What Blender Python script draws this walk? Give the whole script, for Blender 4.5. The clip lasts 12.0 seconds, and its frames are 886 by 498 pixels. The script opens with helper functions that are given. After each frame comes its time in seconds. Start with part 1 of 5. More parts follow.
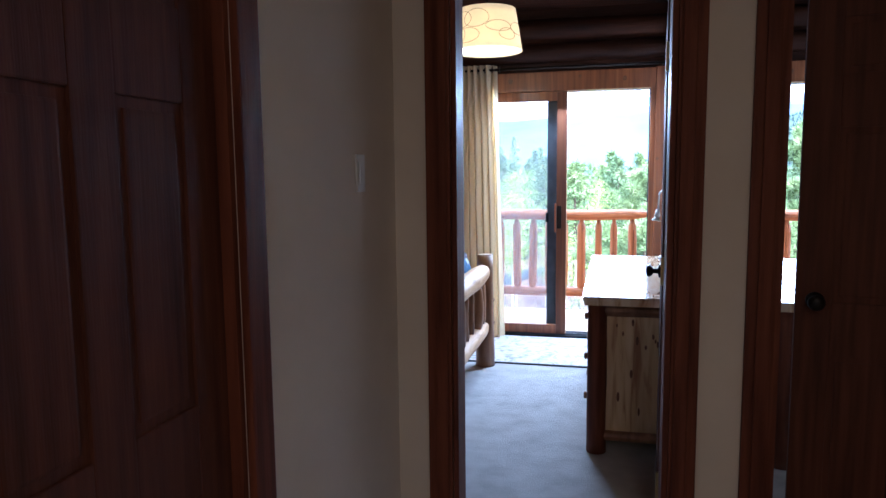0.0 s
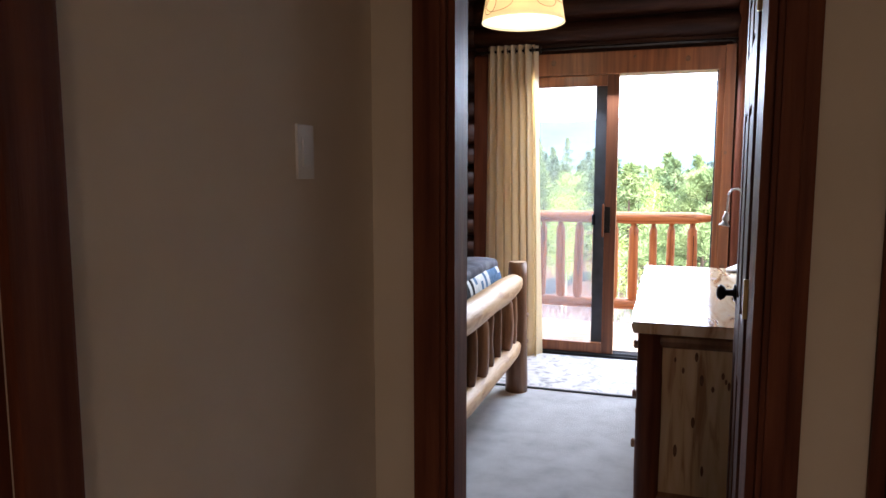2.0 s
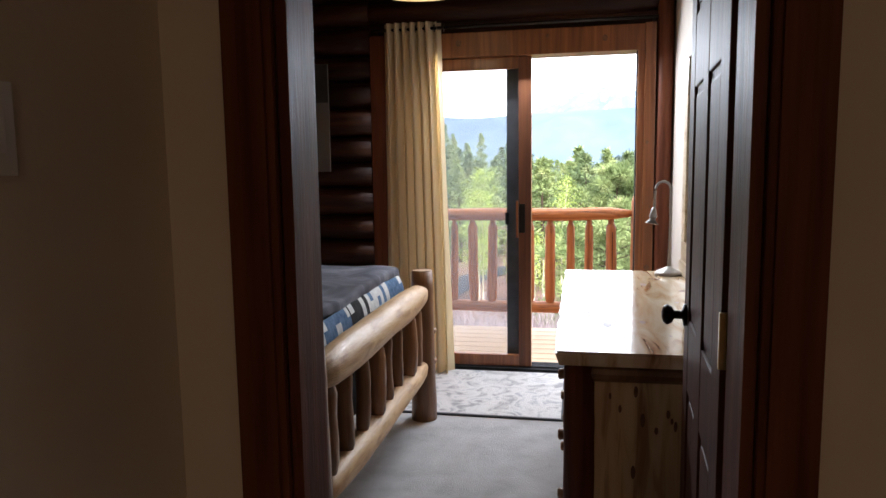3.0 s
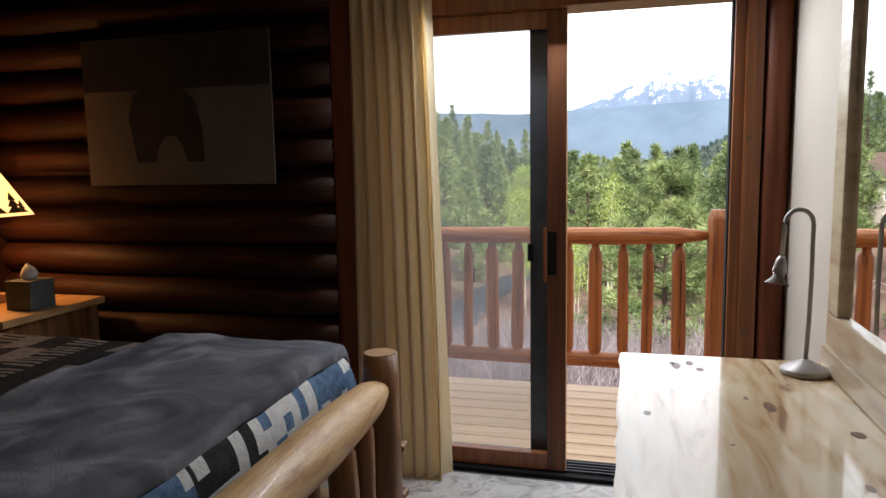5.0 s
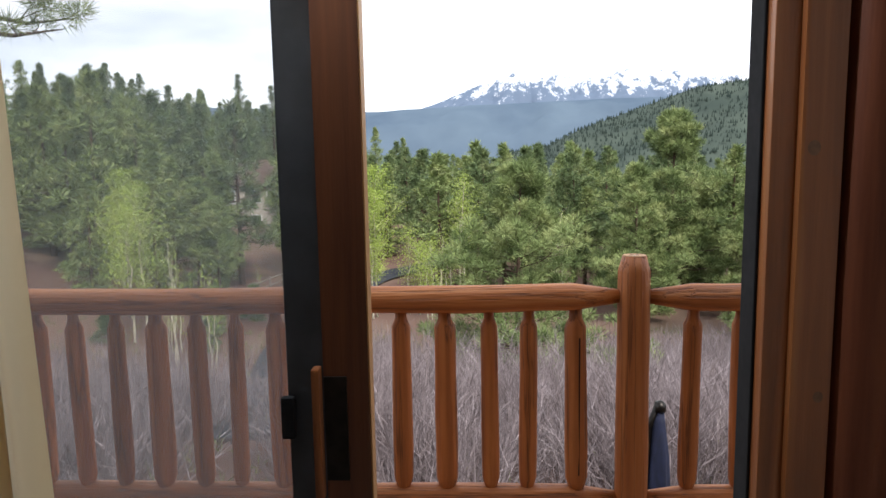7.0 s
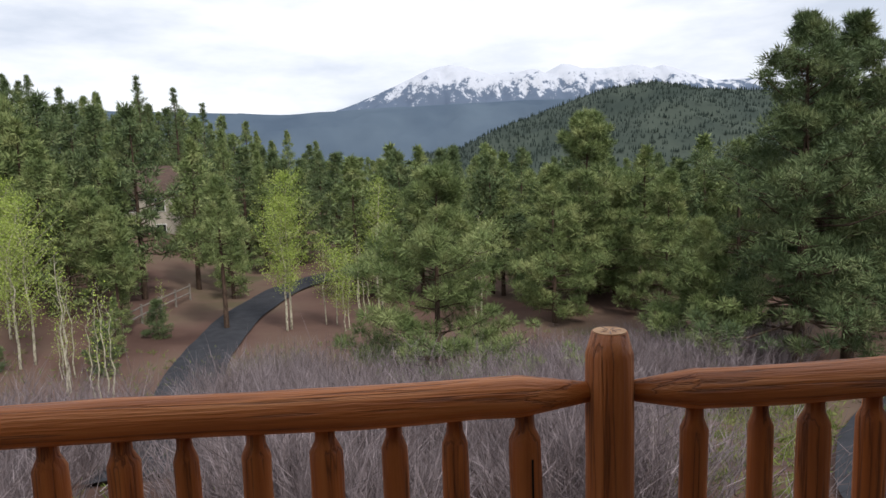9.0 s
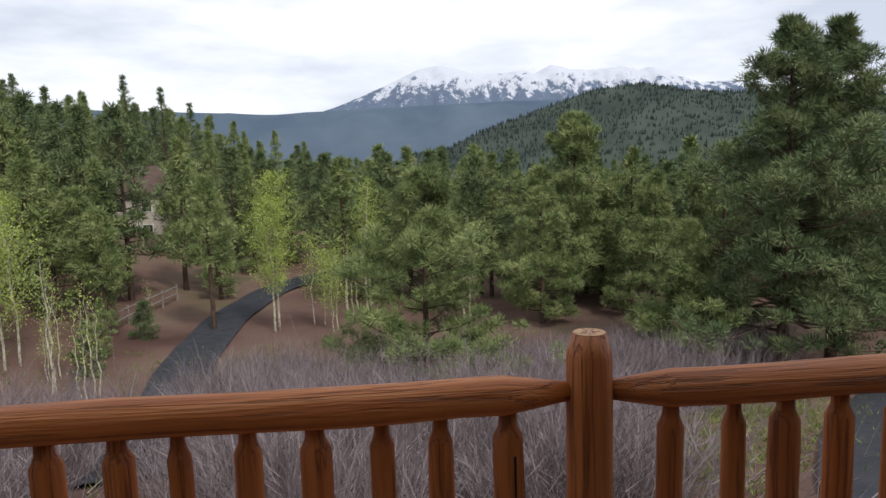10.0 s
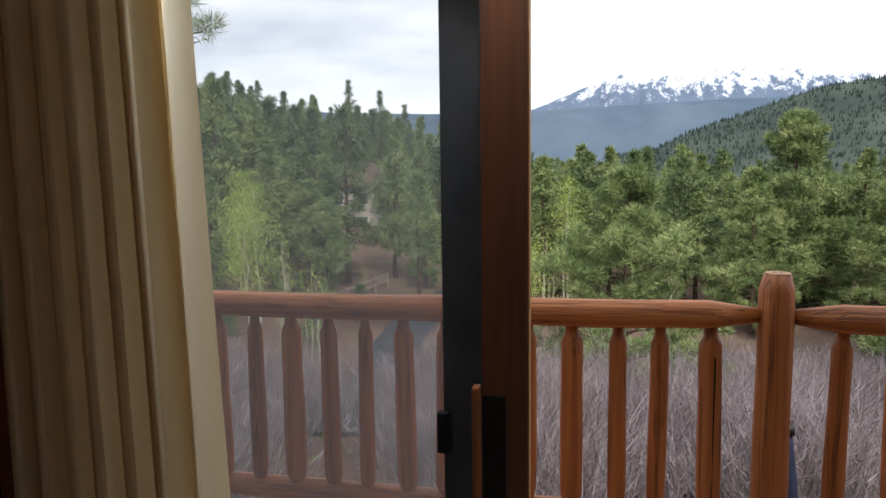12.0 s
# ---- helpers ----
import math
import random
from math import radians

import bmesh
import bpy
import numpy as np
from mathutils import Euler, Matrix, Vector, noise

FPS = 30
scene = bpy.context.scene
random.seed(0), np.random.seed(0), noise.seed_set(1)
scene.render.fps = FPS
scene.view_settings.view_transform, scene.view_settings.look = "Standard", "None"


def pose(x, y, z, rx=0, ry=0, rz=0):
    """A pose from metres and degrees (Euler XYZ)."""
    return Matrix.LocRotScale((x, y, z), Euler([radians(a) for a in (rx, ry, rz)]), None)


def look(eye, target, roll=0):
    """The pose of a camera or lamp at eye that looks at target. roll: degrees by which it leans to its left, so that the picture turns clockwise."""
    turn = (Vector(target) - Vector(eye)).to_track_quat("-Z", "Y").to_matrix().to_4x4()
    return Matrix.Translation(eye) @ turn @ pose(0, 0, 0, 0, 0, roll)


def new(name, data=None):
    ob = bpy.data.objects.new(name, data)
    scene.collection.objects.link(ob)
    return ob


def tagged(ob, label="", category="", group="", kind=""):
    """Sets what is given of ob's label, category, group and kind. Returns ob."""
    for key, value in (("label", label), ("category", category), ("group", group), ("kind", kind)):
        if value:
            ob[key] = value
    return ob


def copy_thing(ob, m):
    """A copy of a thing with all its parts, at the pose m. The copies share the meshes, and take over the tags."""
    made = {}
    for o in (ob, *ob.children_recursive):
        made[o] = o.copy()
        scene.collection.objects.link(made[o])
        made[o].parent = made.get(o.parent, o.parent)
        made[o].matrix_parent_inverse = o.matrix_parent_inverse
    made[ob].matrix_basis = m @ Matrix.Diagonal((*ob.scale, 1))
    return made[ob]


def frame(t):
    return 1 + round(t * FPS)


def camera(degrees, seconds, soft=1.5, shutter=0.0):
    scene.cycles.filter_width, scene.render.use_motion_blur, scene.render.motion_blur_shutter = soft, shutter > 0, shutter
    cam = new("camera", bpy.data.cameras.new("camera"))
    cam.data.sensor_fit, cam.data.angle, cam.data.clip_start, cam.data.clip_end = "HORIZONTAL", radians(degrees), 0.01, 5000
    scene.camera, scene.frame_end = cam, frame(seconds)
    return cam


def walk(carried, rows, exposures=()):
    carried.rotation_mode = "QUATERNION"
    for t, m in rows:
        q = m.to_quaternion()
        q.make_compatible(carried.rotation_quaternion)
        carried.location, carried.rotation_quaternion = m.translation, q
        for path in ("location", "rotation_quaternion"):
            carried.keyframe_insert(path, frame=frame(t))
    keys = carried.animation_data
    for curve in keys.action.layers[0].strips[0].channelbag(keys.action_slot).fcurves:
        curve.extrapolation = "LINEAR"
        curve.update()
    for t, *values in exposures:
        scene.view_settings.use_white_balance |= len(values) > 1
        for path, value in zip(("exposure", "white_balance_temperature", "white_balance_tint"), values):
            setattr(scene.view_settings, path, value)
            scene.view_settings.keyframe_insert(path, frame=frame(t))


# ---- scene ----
cam = camera(65.5, 12.0)
PATH = [
    (0, (0.447, -5.827, 1.411), (-0.026, -3.897, 1.189), -0.6),
    (0.5, (0.453, -5.813, 1.369), (-0.354, -3.995, 1.153), -0.2),
    (1, (0.485, -5.651, 1.378), (-0.366, -3.854, 1.162), -0.1),
    (1.5, (0.505, -5.408, 1.365), (-0.346, -3.611, 1.148), -0.5),
    (2, (0.433, -5.126, 1.365), (-0.182, -3.235, 1.145), -0.0),
    (2.5, (0.428, -4.897, 1.355), (0.01, -2.954, 1.125), -0.5),
    (3, (0.381, -4.511, 1.353), (-0.003, -2.561, 1.122), -0.8),
    (5, (0.326, -3.011, 1.413), (-0.183, -1.091, 1.174), -1.0),
    (5.5, (0.325, -2.563, 1.441), (-0.172, -0.641, 1.2), -1.0),
    (6, (0.224, -2.084, 1.455), (-0.084, -0.123, 1.21), -0.9),
    (6.5, (0.234, -1.6, 1.461), (0.109, 0.38, 1.213), -0.7),
    (7, (0.268, -1.157, 1.489), (0.176, 0.824, 1.237), -1.0),
    (7.5, (0.275, -0.786, 1.525), (0.339, 1.197, 1.272), -1.4),
    (9.5, (0.346, -0.15, 1.571), (0.506, 1.828, 1.32), -1.7),
    (10, (0.338, -0.251, 1.581), (0.517, 1.725, 1.33), -1.6),
    (10.5, (0.276, -0.435, 1.568), (0.341, 1.549, 1.322), -1.6),
    (11, (0.168, -0.727, 1.545), (0.039, 1.254, 1.303), -1.0),
    (11.5, (0.213, -1.125, 1.551), (-0.021, 0.847, 1.314), -1.2),
    (12, (0.163, -1.17, 1.522), (-0.22, 0.779, 1.283), -0.8),
]

# exposure follows the clip's own metering
EXPOSURES = [(0.0, 3.4, 4600, 11), (1.0, 3.65, 5000, 13), (1.5, 3.6, 5400, 13), (2.0, 3.25, 5700, 14), (2.5, 2.8, 6000, 14), (3.2, 2.45, 6400, 13), (4.8, 1.75, 6600, 11), (5.5, 1.45, 6600, 11), (6.5, 1.05, 6500, 10), (7.5, 0.75, 6500, 10), (9.5, -0.02, 6500, 12), (10.5, 0.1, 6500, 12), (11.0, 0.12, 6450, 11), (12.0, 0.65, 6500, 10)]
walk(cam, [(t, look(eye, target, roll)) for t, eye, target, roll in PATH], EXPOSURES)

# ---- world and lights ----
world = bpy.data.worlds.new("world")
scene.world = world
world.use_nodes = True
wn, wl = world.node_tree.nodes, world.node_tree.links
wn.clear()
w_out = wn.new("ShaderNodeOutputWorld")
w_bg = wn.new("ShaderNodeBackground")
w_sky = wn.new("ShaderNodeTexSky")
w_sky.sky_type = 'NISHITA'
w_sky.sun_disc = False
w_sky.sun_elevation, w_sky.sun_rotation = radians(48), radians(150)
w_co = wn.new("ShaderNodeTexCoord")
w_map = wn.new("ShaderNodeMapping")
w_map.inputs["Scale"].default_value = (1.6, 1.6, 6.0)
w_noise = wn.new("ShaderNodeTexNoise")
w_noise.inputs["Scale"].default_value = 1.5
w_noise.inputs["Detail"].default_value = 7
w_noise.inputs["Roughness"].default_value = 0.55
w_ramp = wn.new("ShaderNodeValToRGB")
w_ramp.color_ramp.elements[0].position, w_ramp.color_ramp.elements[0].color = 0.36, (6.2, 6.8, 7.8, 1)
w_ramp.color_ramp.elements[1].position, w_ramp.color_ramp.elements[1].color = 0.6, (10.6, 10.8, 11.2, 1)
w_mix = wn.new("ShaderNodeMixRGB")
w_mix.inputs[0].default_value = 0.88
wl.new(w_co.outputs["Generated"], w_map.inputs[0])
wl.new(w_map.outputs[0], w_noise.inputs["Vector"])
wl.new(w_noise.outputs[0], w_ramp.inputs[0])
wl.new(w_sky.outputs[0], w_mix.inputs[1])
wl.new(w_ramp.outputs[0], w_mix.inputs[2])
wl.new(w_mix.outputs[0], w_bg.inputs[0])
w_bg.inputs[1].default_value = 0.11
wl.new(w_bg.outputs[0], w_out.inputs[0])

sun = new("sun", bpy.data.lights.new("sun", "SUN"))
sun.data.energy, sun.data.angle, sun.data.color = 2.4, radians(10), (1.0, 0.95, 0.88)
sun.matrix_basis = look((8, -12, 20), (0, 4, 0))

# skylight entering through the glazed doors
for nm, wx, ww in (("skylight_door", 0.08, 0.95), ("skylight_next_door", 1.6, 0.6)):
    lamp = new(nm, bpy.data.lights.new(nm, "AREA"))
    lamp.data.shape, lamp.data.size, lamp.data.size_y, lamp.data.energy = "RECTANGLE", ww, 0.07, 7.5 * ww
    lamp.data.color = (0.86, 0.93, 1.0)
    lamp.matrix_basis = look((wx, -0.07, 2.02), (wx, -1.9, 0.75))
# warm ceiling lamp further back in the hall
lamp = new("hall_lamp", bpy.data.lights.new("hall_lamp", "AREA"))
lamp.data.shape, lamp.data.size, lamp.data.energy, lamp.data.color = "DISK", 0.35, 1.6, (1.0, 0.66, 0.4)
lamp.matrix_basis = look((0.9, -7.1, 2.66), (0.9, -7.0, 0))


# ---- materials ----
def material(name, stops, scale=6.0, stretch=(1, 1, 1), rough=0.6, bump=0.15, fine=60.0, metal=0.0, coat=0.0, vary=0.0, island=False, detail=6, spec=0.5, distort=0.0):
    """Noise-driven colours at two scales, with a fine relief. stops: (position, colour)."""
    m = bpy.data.materials.new(name)
    m.use_nodes = True
    n, l = m.node_tree.nodes, m.node_tree.links
    b = n["Principled BSDF"]
    co = n.new("ShaderNodeTexCoord")
    mp = n.new("ShaderNodeMapping")
    mp.inputs["Scale"].default_value = stretch
    l.new(co.outputs["Object"], mp.inputs[0])
    big = n.new("ShaderNodeTexNoise")
    big.inputs["Scale"].default_value, big.inputs["Detail"].default_value = scale, detail
    big.inputs["Distortion"].default_value = distort
    l.new(mp.outputs[0], big.inputs["Vector"])
    ramp = n.new("ShaderNodeValToRGB")
    while len(ramp.color_ramp.elements) < len(stops):
        ramp.color_ramp.elements.new(0.5)
    for e, (p, c) in zip(ramp.color_ramp.elements, stops):
        e.position, e.color = p, (*c, 1)
    l.new(big.outputs[0], ramp.inputs[0])
    out = ramp.outputs[0]
    if vary:
        hsv = n.new("ShaderNodeHueSaturation")
        if island:
            src = n.new("ShaderNodeNewGeometry").outputs["Random Per Island"]
        else:
            src = n.new("ShaderNodeObjectInfo").outputs["Random"]
        rng = n.new("ShaderNodeMapRange")
        rng.inputs["To Min"].default_value, rng.inputs["To Max"].default_value = 1 - vary, 1 + vary
        l.new(src, rng.inputs["Value"])
        l.new(rng.outputs[0], hsv.inputs["Value"])
        l.new(out, hsv.inputs["Color"])
        out = hsv.outputs[0]
    l.new(out, b.inputs["Base Color"])
    small = n.new("ShaderNodeTexNoise")
    small.inputs["Scale"].default_value, small.inputs["Detail"].default_value = fine, 4
    l.new(mp.outputs[0], small.inputs["Vector"])
    if bump:
        bp = n.new("ShaderNodeBump")
        bp.inputs["Strength"].default_value, bp.inputs["Distance"].default_value = bump, 0.01
        l.new(small.outputs[0], bp.inputs["Height"])
        l.new(bp.outputs[0], b.inputs["Normal"])
    rr = n.new("ShaderNodeMapRange")
    rr.inputs["To Min"].default_value, rr.inputs["To Max"].default_value = max(0.03, rough - 0.1), min(1, rough + 0.1)
    l.new(small.outputs[0], rr.inputs["Value"])
    l.new(rr.outputs[0], b.inputs["Roughness"])
    b.inputs["Metallic"].default_value = metal
    b.inputs["Coat Weight"].default_value = coat
    b.inputs["Specular IOR Level"].default_value = spec
    return m


DARK_X = material("dark_log_along_x", [(0.3, (0.014, 0.004, 0.002)), (0.55, (0.038, 0.011, 0.0045)), (0.75, (0.075, 0.024, 0.009))], 5, (0.35, 4, 4), 0.6, 0.35, 25, vary=0.25, spec=0.25)
DARK_Z = material("dark_trim_along_z", [(0.3, (0.085, 0.024, 0.012)), (0.6, (0.16, 0.05, 0.024)), (0.8, (0.2, 0.068, 0.03))], 5, (6, 6, 0.4), 0.55, 0.15, 30, spec=0.2)
DOOR_W = material("stained_door_wood", [(0.3, (0.06, 0.019, 0.01)), (0.6, (0.11, 0.036, 0.018)), (0.8, (0.15, 0.052, 0.025))], 5, (7, 7, 0.4), 0.62, 0.12, 30, spec=0.25)
JAMB = material("oiled_pine_jamb", [(0.3, (0.15, 0.046, 0.014)), (0.6, (0.27, 0.09, 0.027)), (0.78, (0.35, 0.135, 0.045))], 4, (8, 8, 0.35), 0.42, 0.12, 30, coat=0.15, distort=0.6)
# paler pine for the latch edge: daylight from outside painted as colour
STILE_EDGE_LIT = material("daylit_pine_edge", [(0.3, (0.36, 0.17, 0.065)), (0.6, (0.5, 0.27, 0.11)), (0.78, (0.56, 0.33, 0.15))], 4, (8, 8, 0.35), 0.5, 0.12, 30)
# shaded copy of the jamb pine: the stile's backlit shade is in its colour
STILE_BACKLIT = material("oiled_pine_stile_backlit", [(0.3, (0.075, 0.022, 0.008)), (0.6, (0.14, 0.044, 0.014)), (0.78, (0.19, 0.068, 0.023))], 4, (8, 8, 0.35), 0.5, 0.12, 30, distort=0.6)
RAIL_X = material("stained_rail_log_along_x", [(0.3, (0.31, 0.088, 0.02)), (0.55, (0.48, 0.155, 0.036)), (0.8, (0.58, 0.24, 0.08))], 4, (0.35, 9, 9), 0.5, 0.55, 16, vary=0.08)
RAIL_Z = material("stained_rail_log_along_z", [(0.3, (0.31, 0.086, 0.02)), (0.55, (0.46, 0.145, 0.034)), (0.8, (0.55, 0.205, 0.06))], 4, (9, 9, 0.35), 0.5, 0.5, 16, vary=0.14)
def drying_lines(m, stretch):
    """Narrow dark checks along the grain, cut into the relief."""
    n, l = m.node_tree.nodes, m.node_tree.links
    b = n["Principled BSDF"]
    co, mp = n.new("ShaderNodeTexCoord"), n.new("ShaderNodeMapping")
    mp.inputs["Scale"].default_value = stretch
    nz, rp = n.new("ShaderNodeTexNoise"), n.new("ShaderNodeValToRGB")
    nz.inputs["Scale"].default_value, nz.inputs["Detail"].default_value = 3.0, 5
    l.new(co.outputs["Object"], mp.inputs[0])
    l.new(mp.outputs[0], nz.inputs["Vector"])
    l.new(nz.outputs[0], rp.inputs[0])
    e = rp.color_ramp.elements
    e[0].position, e[0].color = 0.475, (1, 1, 1, 1)
    e[1].position, e[1].color = 0.525, (1, 1, 1, 1)
    c = e.new(0.5)
    c.color = (0.3, 0.26, 0.25, 1)
    mx = n.new("ShaderNodeMixRGB")
    mx.blend_type = "MULTIPLY"
    mx.inputs[0].default_value = 0.75
    l.new(b.inputs["Base Color"].links[0].from_socket, mx.inputs[1])
    l.new(rp.outputs[0], mx.inputs[2])
    l.new(mx.outputs[0], b.inputs["Base Color"])
    bp = n.new("ShaderNodeBump")
    bp.inputs["Strength"].default_value, bp.inputs["Distance"].default_value = 0.6, 0.006
    l.new(rp.outputs[0], bp.inputs["Height"])
    l.new(b.inputs["Normal"].links[0].from_socket, bp.inputs["Normal"])
    l.new(bp.outputs[0], b.inputs["Normal"])


drying_lines(RAIL_X, (0.3, 9, 9))
drying_lines(RAIL_Z, (7, 7, 0.25))
LOG_Y = material("peeled_pine_along_y", [(0.28, (0.36, 0.18, 0.07)), (0.5, (0.58, 0.36, 0.17)), (0.75, (0.66, 0.46, 0.25))], 5, (5, 0.9, 5), 0.5, 0.25, 25, coat=0.04, distort=0.8)
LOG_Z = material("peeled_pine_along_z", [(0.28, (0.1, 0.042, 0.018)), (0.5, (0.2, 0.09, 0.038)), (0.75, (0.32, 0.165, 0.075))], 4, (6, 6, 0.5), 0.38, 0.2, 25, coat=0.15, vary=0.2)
LOG_END = material("cut_log_end", [(0.3, (0.24, 0.13, 0.06)), (0.6, (0.36, 0.21, 0.1))], 20, (1, 1, 1), 0.6, 0.2, 60)
RAIL_END = material("weathered_cut_end", [(0.3, (0.40, 0.2, 0.09)), (0.6, (0.6, 0.36, 0.19))], 26, (1, 1, 1), 0.7, 0.3, 70)
PINE_TOP = material("varnished_knotty_pine_top", [(0.3, (0.28, 0.13, 0.05)), (0.4, (0.6, 0.42, 0.24)), (0.6, (0.76, 0.64, 0.45)), (0.8, (0.8, 0.7, 0.53))], 3.2, (4.5, 0.7, 1), 0.16, 0.03, 20, coat=0.5, distort=1.2)
PINE_SIDE = material("knotty_pine_panel", [(0.3, (0.34, 0.17, 0.07)), (0.45, (0.58, 0.4, 0.2)), (0.75, (0.7, 0.53, 0.31))], 4, (7, 7, 0.8), 0.38, 0.08, 25, coat=0.15, distort=0.8)
KNOT = material("wood_knot", [(0.3, (0.09, 0.035, 0.015)), (0.7, (0.2, 0.09, 0.04))], 60, rough=0.4, bump=0.05)
MIRROR_WOOD = material("pale_mirror_frame_pine", [(0.3, (0.42, 0.29, 0.17)), (0.6, (0.64, 0.53, 0.38))], 4, (6, 1, 6), 0.35, 0.08, 25, coat=0.2)
PLASTER = material("cream_plaster", [(0.3, (0.70, 0.63, 0.52)), (0.7, (0.76, 0.69, 0.58))], 3, rough=0.85, bump=0.06, fine=70)
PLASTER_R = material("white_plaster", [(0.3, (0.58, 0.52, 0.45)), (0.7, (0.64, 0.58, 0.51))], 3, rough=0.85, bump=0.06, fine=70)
CARPET = material("pale_grey_carpet", [(0.3, (0.42, 0.41, 0.40)), (0.5, (0.5, 0.49, 0.48)), (0.7, (0.56, 0.55, 0.54))], 7, rough=0.97, bump=0.9, fine=220, spec=0.1)
RUG = material("pale_patterned_rug", [(0.36, (0.36, 0.35, 0.35)), (0.46, (0.6, 0.58, 0.56)), (0.56, (0.66, 0.64, 0.62)), (0.66, (0.42, 0.42, 0.43))], 7, rough=0.95, bump=0.8, fine=200, spec=0.1, distort=1.5)
RUG_EDGE = material("dark_rug_binding", [(0.3, (0.05, 0.05, 0.055)), (0.7, (0.09, 0.09, 0.1))], 40, rough=0.9)
CURTAIN = material("cream_linen_curtain", [(0.3, (0.75, 0.66, 0.48)), (0.7, (0.82, 0.73, 0.56))], 3, (8, 8, 1), 0.9, 0.2, 300, spec=0.15)


def let_light_through(m, share, colour):
    n, l = m.node_tree.nodes, m.node_tree.links
    tl = n.new("ShaderNodeBsdfTranslucent")
    tl.inputs[0].default_value = (*colour, 1)
    mx = n.new("ShaderNodeMixShader")
    mx.inputs[0].default_value = share
    l.new(n["Principled BSDF"].outputs[0], mx.inputs[1])
    l.new(tl.outputs[0], mx.inputs[2])
    l.new(mx.outputs[0], n["Material Output"].inputs[0])


let_light_through(CURTAIN, 0.5, (0.85, 0.68, 0.4))
DECK = material("honey_deck_board", [(0.3, (0.42, 0.27, 0.15)), (0.6, (0.54, 0.37, 0.22)), (0.8, (0.6, 0.43, 0.28))], 4, (0.5, 9, 9), 0.55, 0.2, 20, vary=0.08)
BLACK = material("black_seal", [(0.3, (0.012, 0.012, 0.013)), (0.7, (0.02, 0.02, 0.022))], 20, rough=0.85, bump=0.05, spec=0.15)
SCREEN_FRAME = material("grey_aluminium_frame", [(0.3, (0.05, 0.054, 0.061)), (0.7, (0.078, 0.083, 0.093))], 10, rough=0.42, bump=0.03, metal=0.6)
IRON = material("oil_rubbed_bronze", [(0.3, (0.014, 0.012, 0.011)), (0.7, (0.03, 0.026, 0.023))], 30, rough=0.35, bump=0.05, metal=0.7)
BRASS = material("aged_brass", [(0.3, (0.42, 0.29, 0.12)), (0.7, (0.55, 0.4, 0.18))], 20, rough=0.35, bump=0.05, metal=0.9)
LAMP_GREY = material("warm_grey_lamp_metal", [(0.3, (0.36, 0.33, 0.31)), (0.7, (0.42, 0.39, 0.37))], 12, rough=0.4, bump=0.03, metal=0.3)
PLASTIC = material("white_switch_plastic", [(0.3, (0.74, 0.74, 0.72)), (0.7, (0.8, 0.8, 0.78))], 8, rough=0.35, bump=0.02)
# pale mottling: faded marks, plus fleece sheen put into the colour
BLANKET = material("grey_fleece_blanket", [(0.36, (0.17, 0.17, 0.2)), (0.5, (0.27, 0.27, 0.31)), (0.62, (0.47, 0.47, 0.52))], 3.5, rough=0.95, bump=0.25, fine=160, spec=0.15, distort=1.4, detail=3)
TEAL = material("teal_grey_tissue_box", [(0.3, (0.06, 0.08, 0.08)), (0.7, (0.1, 0.13, 0.13))], 12, rough=0.7, bump=0.1)
TISSUE = material("tissue_paper", [(0.3, (0.7, 0.66, 0.6)), (0.7, (0.8, 0.77, 0.72))], 12, rough=0.9, bump=0.1)
NAVY = material("navy_canvas", [(0.3, (0.006, 0.009, 0.028)), (0.7, (0.012, 0.018, 0.055))], 9, (4, 4, 1), 0.8, 0.2, 120)
PRINT_L = material("pale_print_ground", [(0.3, (0.1, 0.092, 0.088)), (0.7, (0.14, 0.128, 0.12))], 4, rough=0.8, bump=0.1)
PRINT_D = material("dark_print_shape", [(0.3, (0.012, 0.011, 0.012)), (0.7, (0.03, 0.028, 0.028))], 6, rough=0.8, bump=0.1)
QUILT_D = material("charcoal_quilt_cloth", [(0.35, (0.018, 0.017, 0.018)), (0.65, (0.035, 0.033, 0.034))], 30, rough=0.95, bump=0.4, fine=150, spec=0.15)
QUILT_T = material("taupe_quilt_patch", [(0.35, (0.20, 0.17, 0.15)), (0.65, (0.3, 0.26, 0.23))], 30, rough=0.95, bump=0.4, fine=150, spec=0.15)
QUILT_B = material("blue_quilt_patch", [(0.35, (0.06, 0.11, 0.19)), (0.65, (0.12, 0.19, 0.3))], 40, rough=0.95, bump=0.4, fine=150, spec=0.15)
QUILT_W = material("ivory_quilt_patch", [(0.35, (0.5, 0.5, 0.5)), (0.65, (0.62, 0.62, 0.6))], 40, rough=0.95, bump=0.4, fine=150, spec=0.15)
SCREEN_INK = material("print_line", [(0.3, (0.2, 0.13, 0.06)), (0.7, (0.26, 0.17, 0.08))], 30, rough=0.8, bump=0)
GROUND = material("dry_grass_ground", [(0.3, (0.075, 0.044, 0.036)), (0.45, (0.13, 0.08, 0.064)), (0.58, (0.15, 0.105, 0.078)), (0.72, (0.088, 0.088, 0.042))], 0.12, rough=0.95, bump=0.8, fine=3.0, detail=10, spec=0.1)
ASPHALT = material("dark_asphalt", [(0.3, (0.028, 0.03, 0.036)), (0.7, (0.045, 0.047, 0.055))], 2, rough=0.85, bump=0.3, fine=60, spec=0.2)
BARK = material("pine_bark", [(0.3, (0.045, 0.032, 0.025)), (0.6, (0.11, 0.075, 0.055)), (0.8, (0.17, 0.115, 0.085))], 6, (3, 3, 0.6), 0.95, 0.9, 20, spec=0.1)
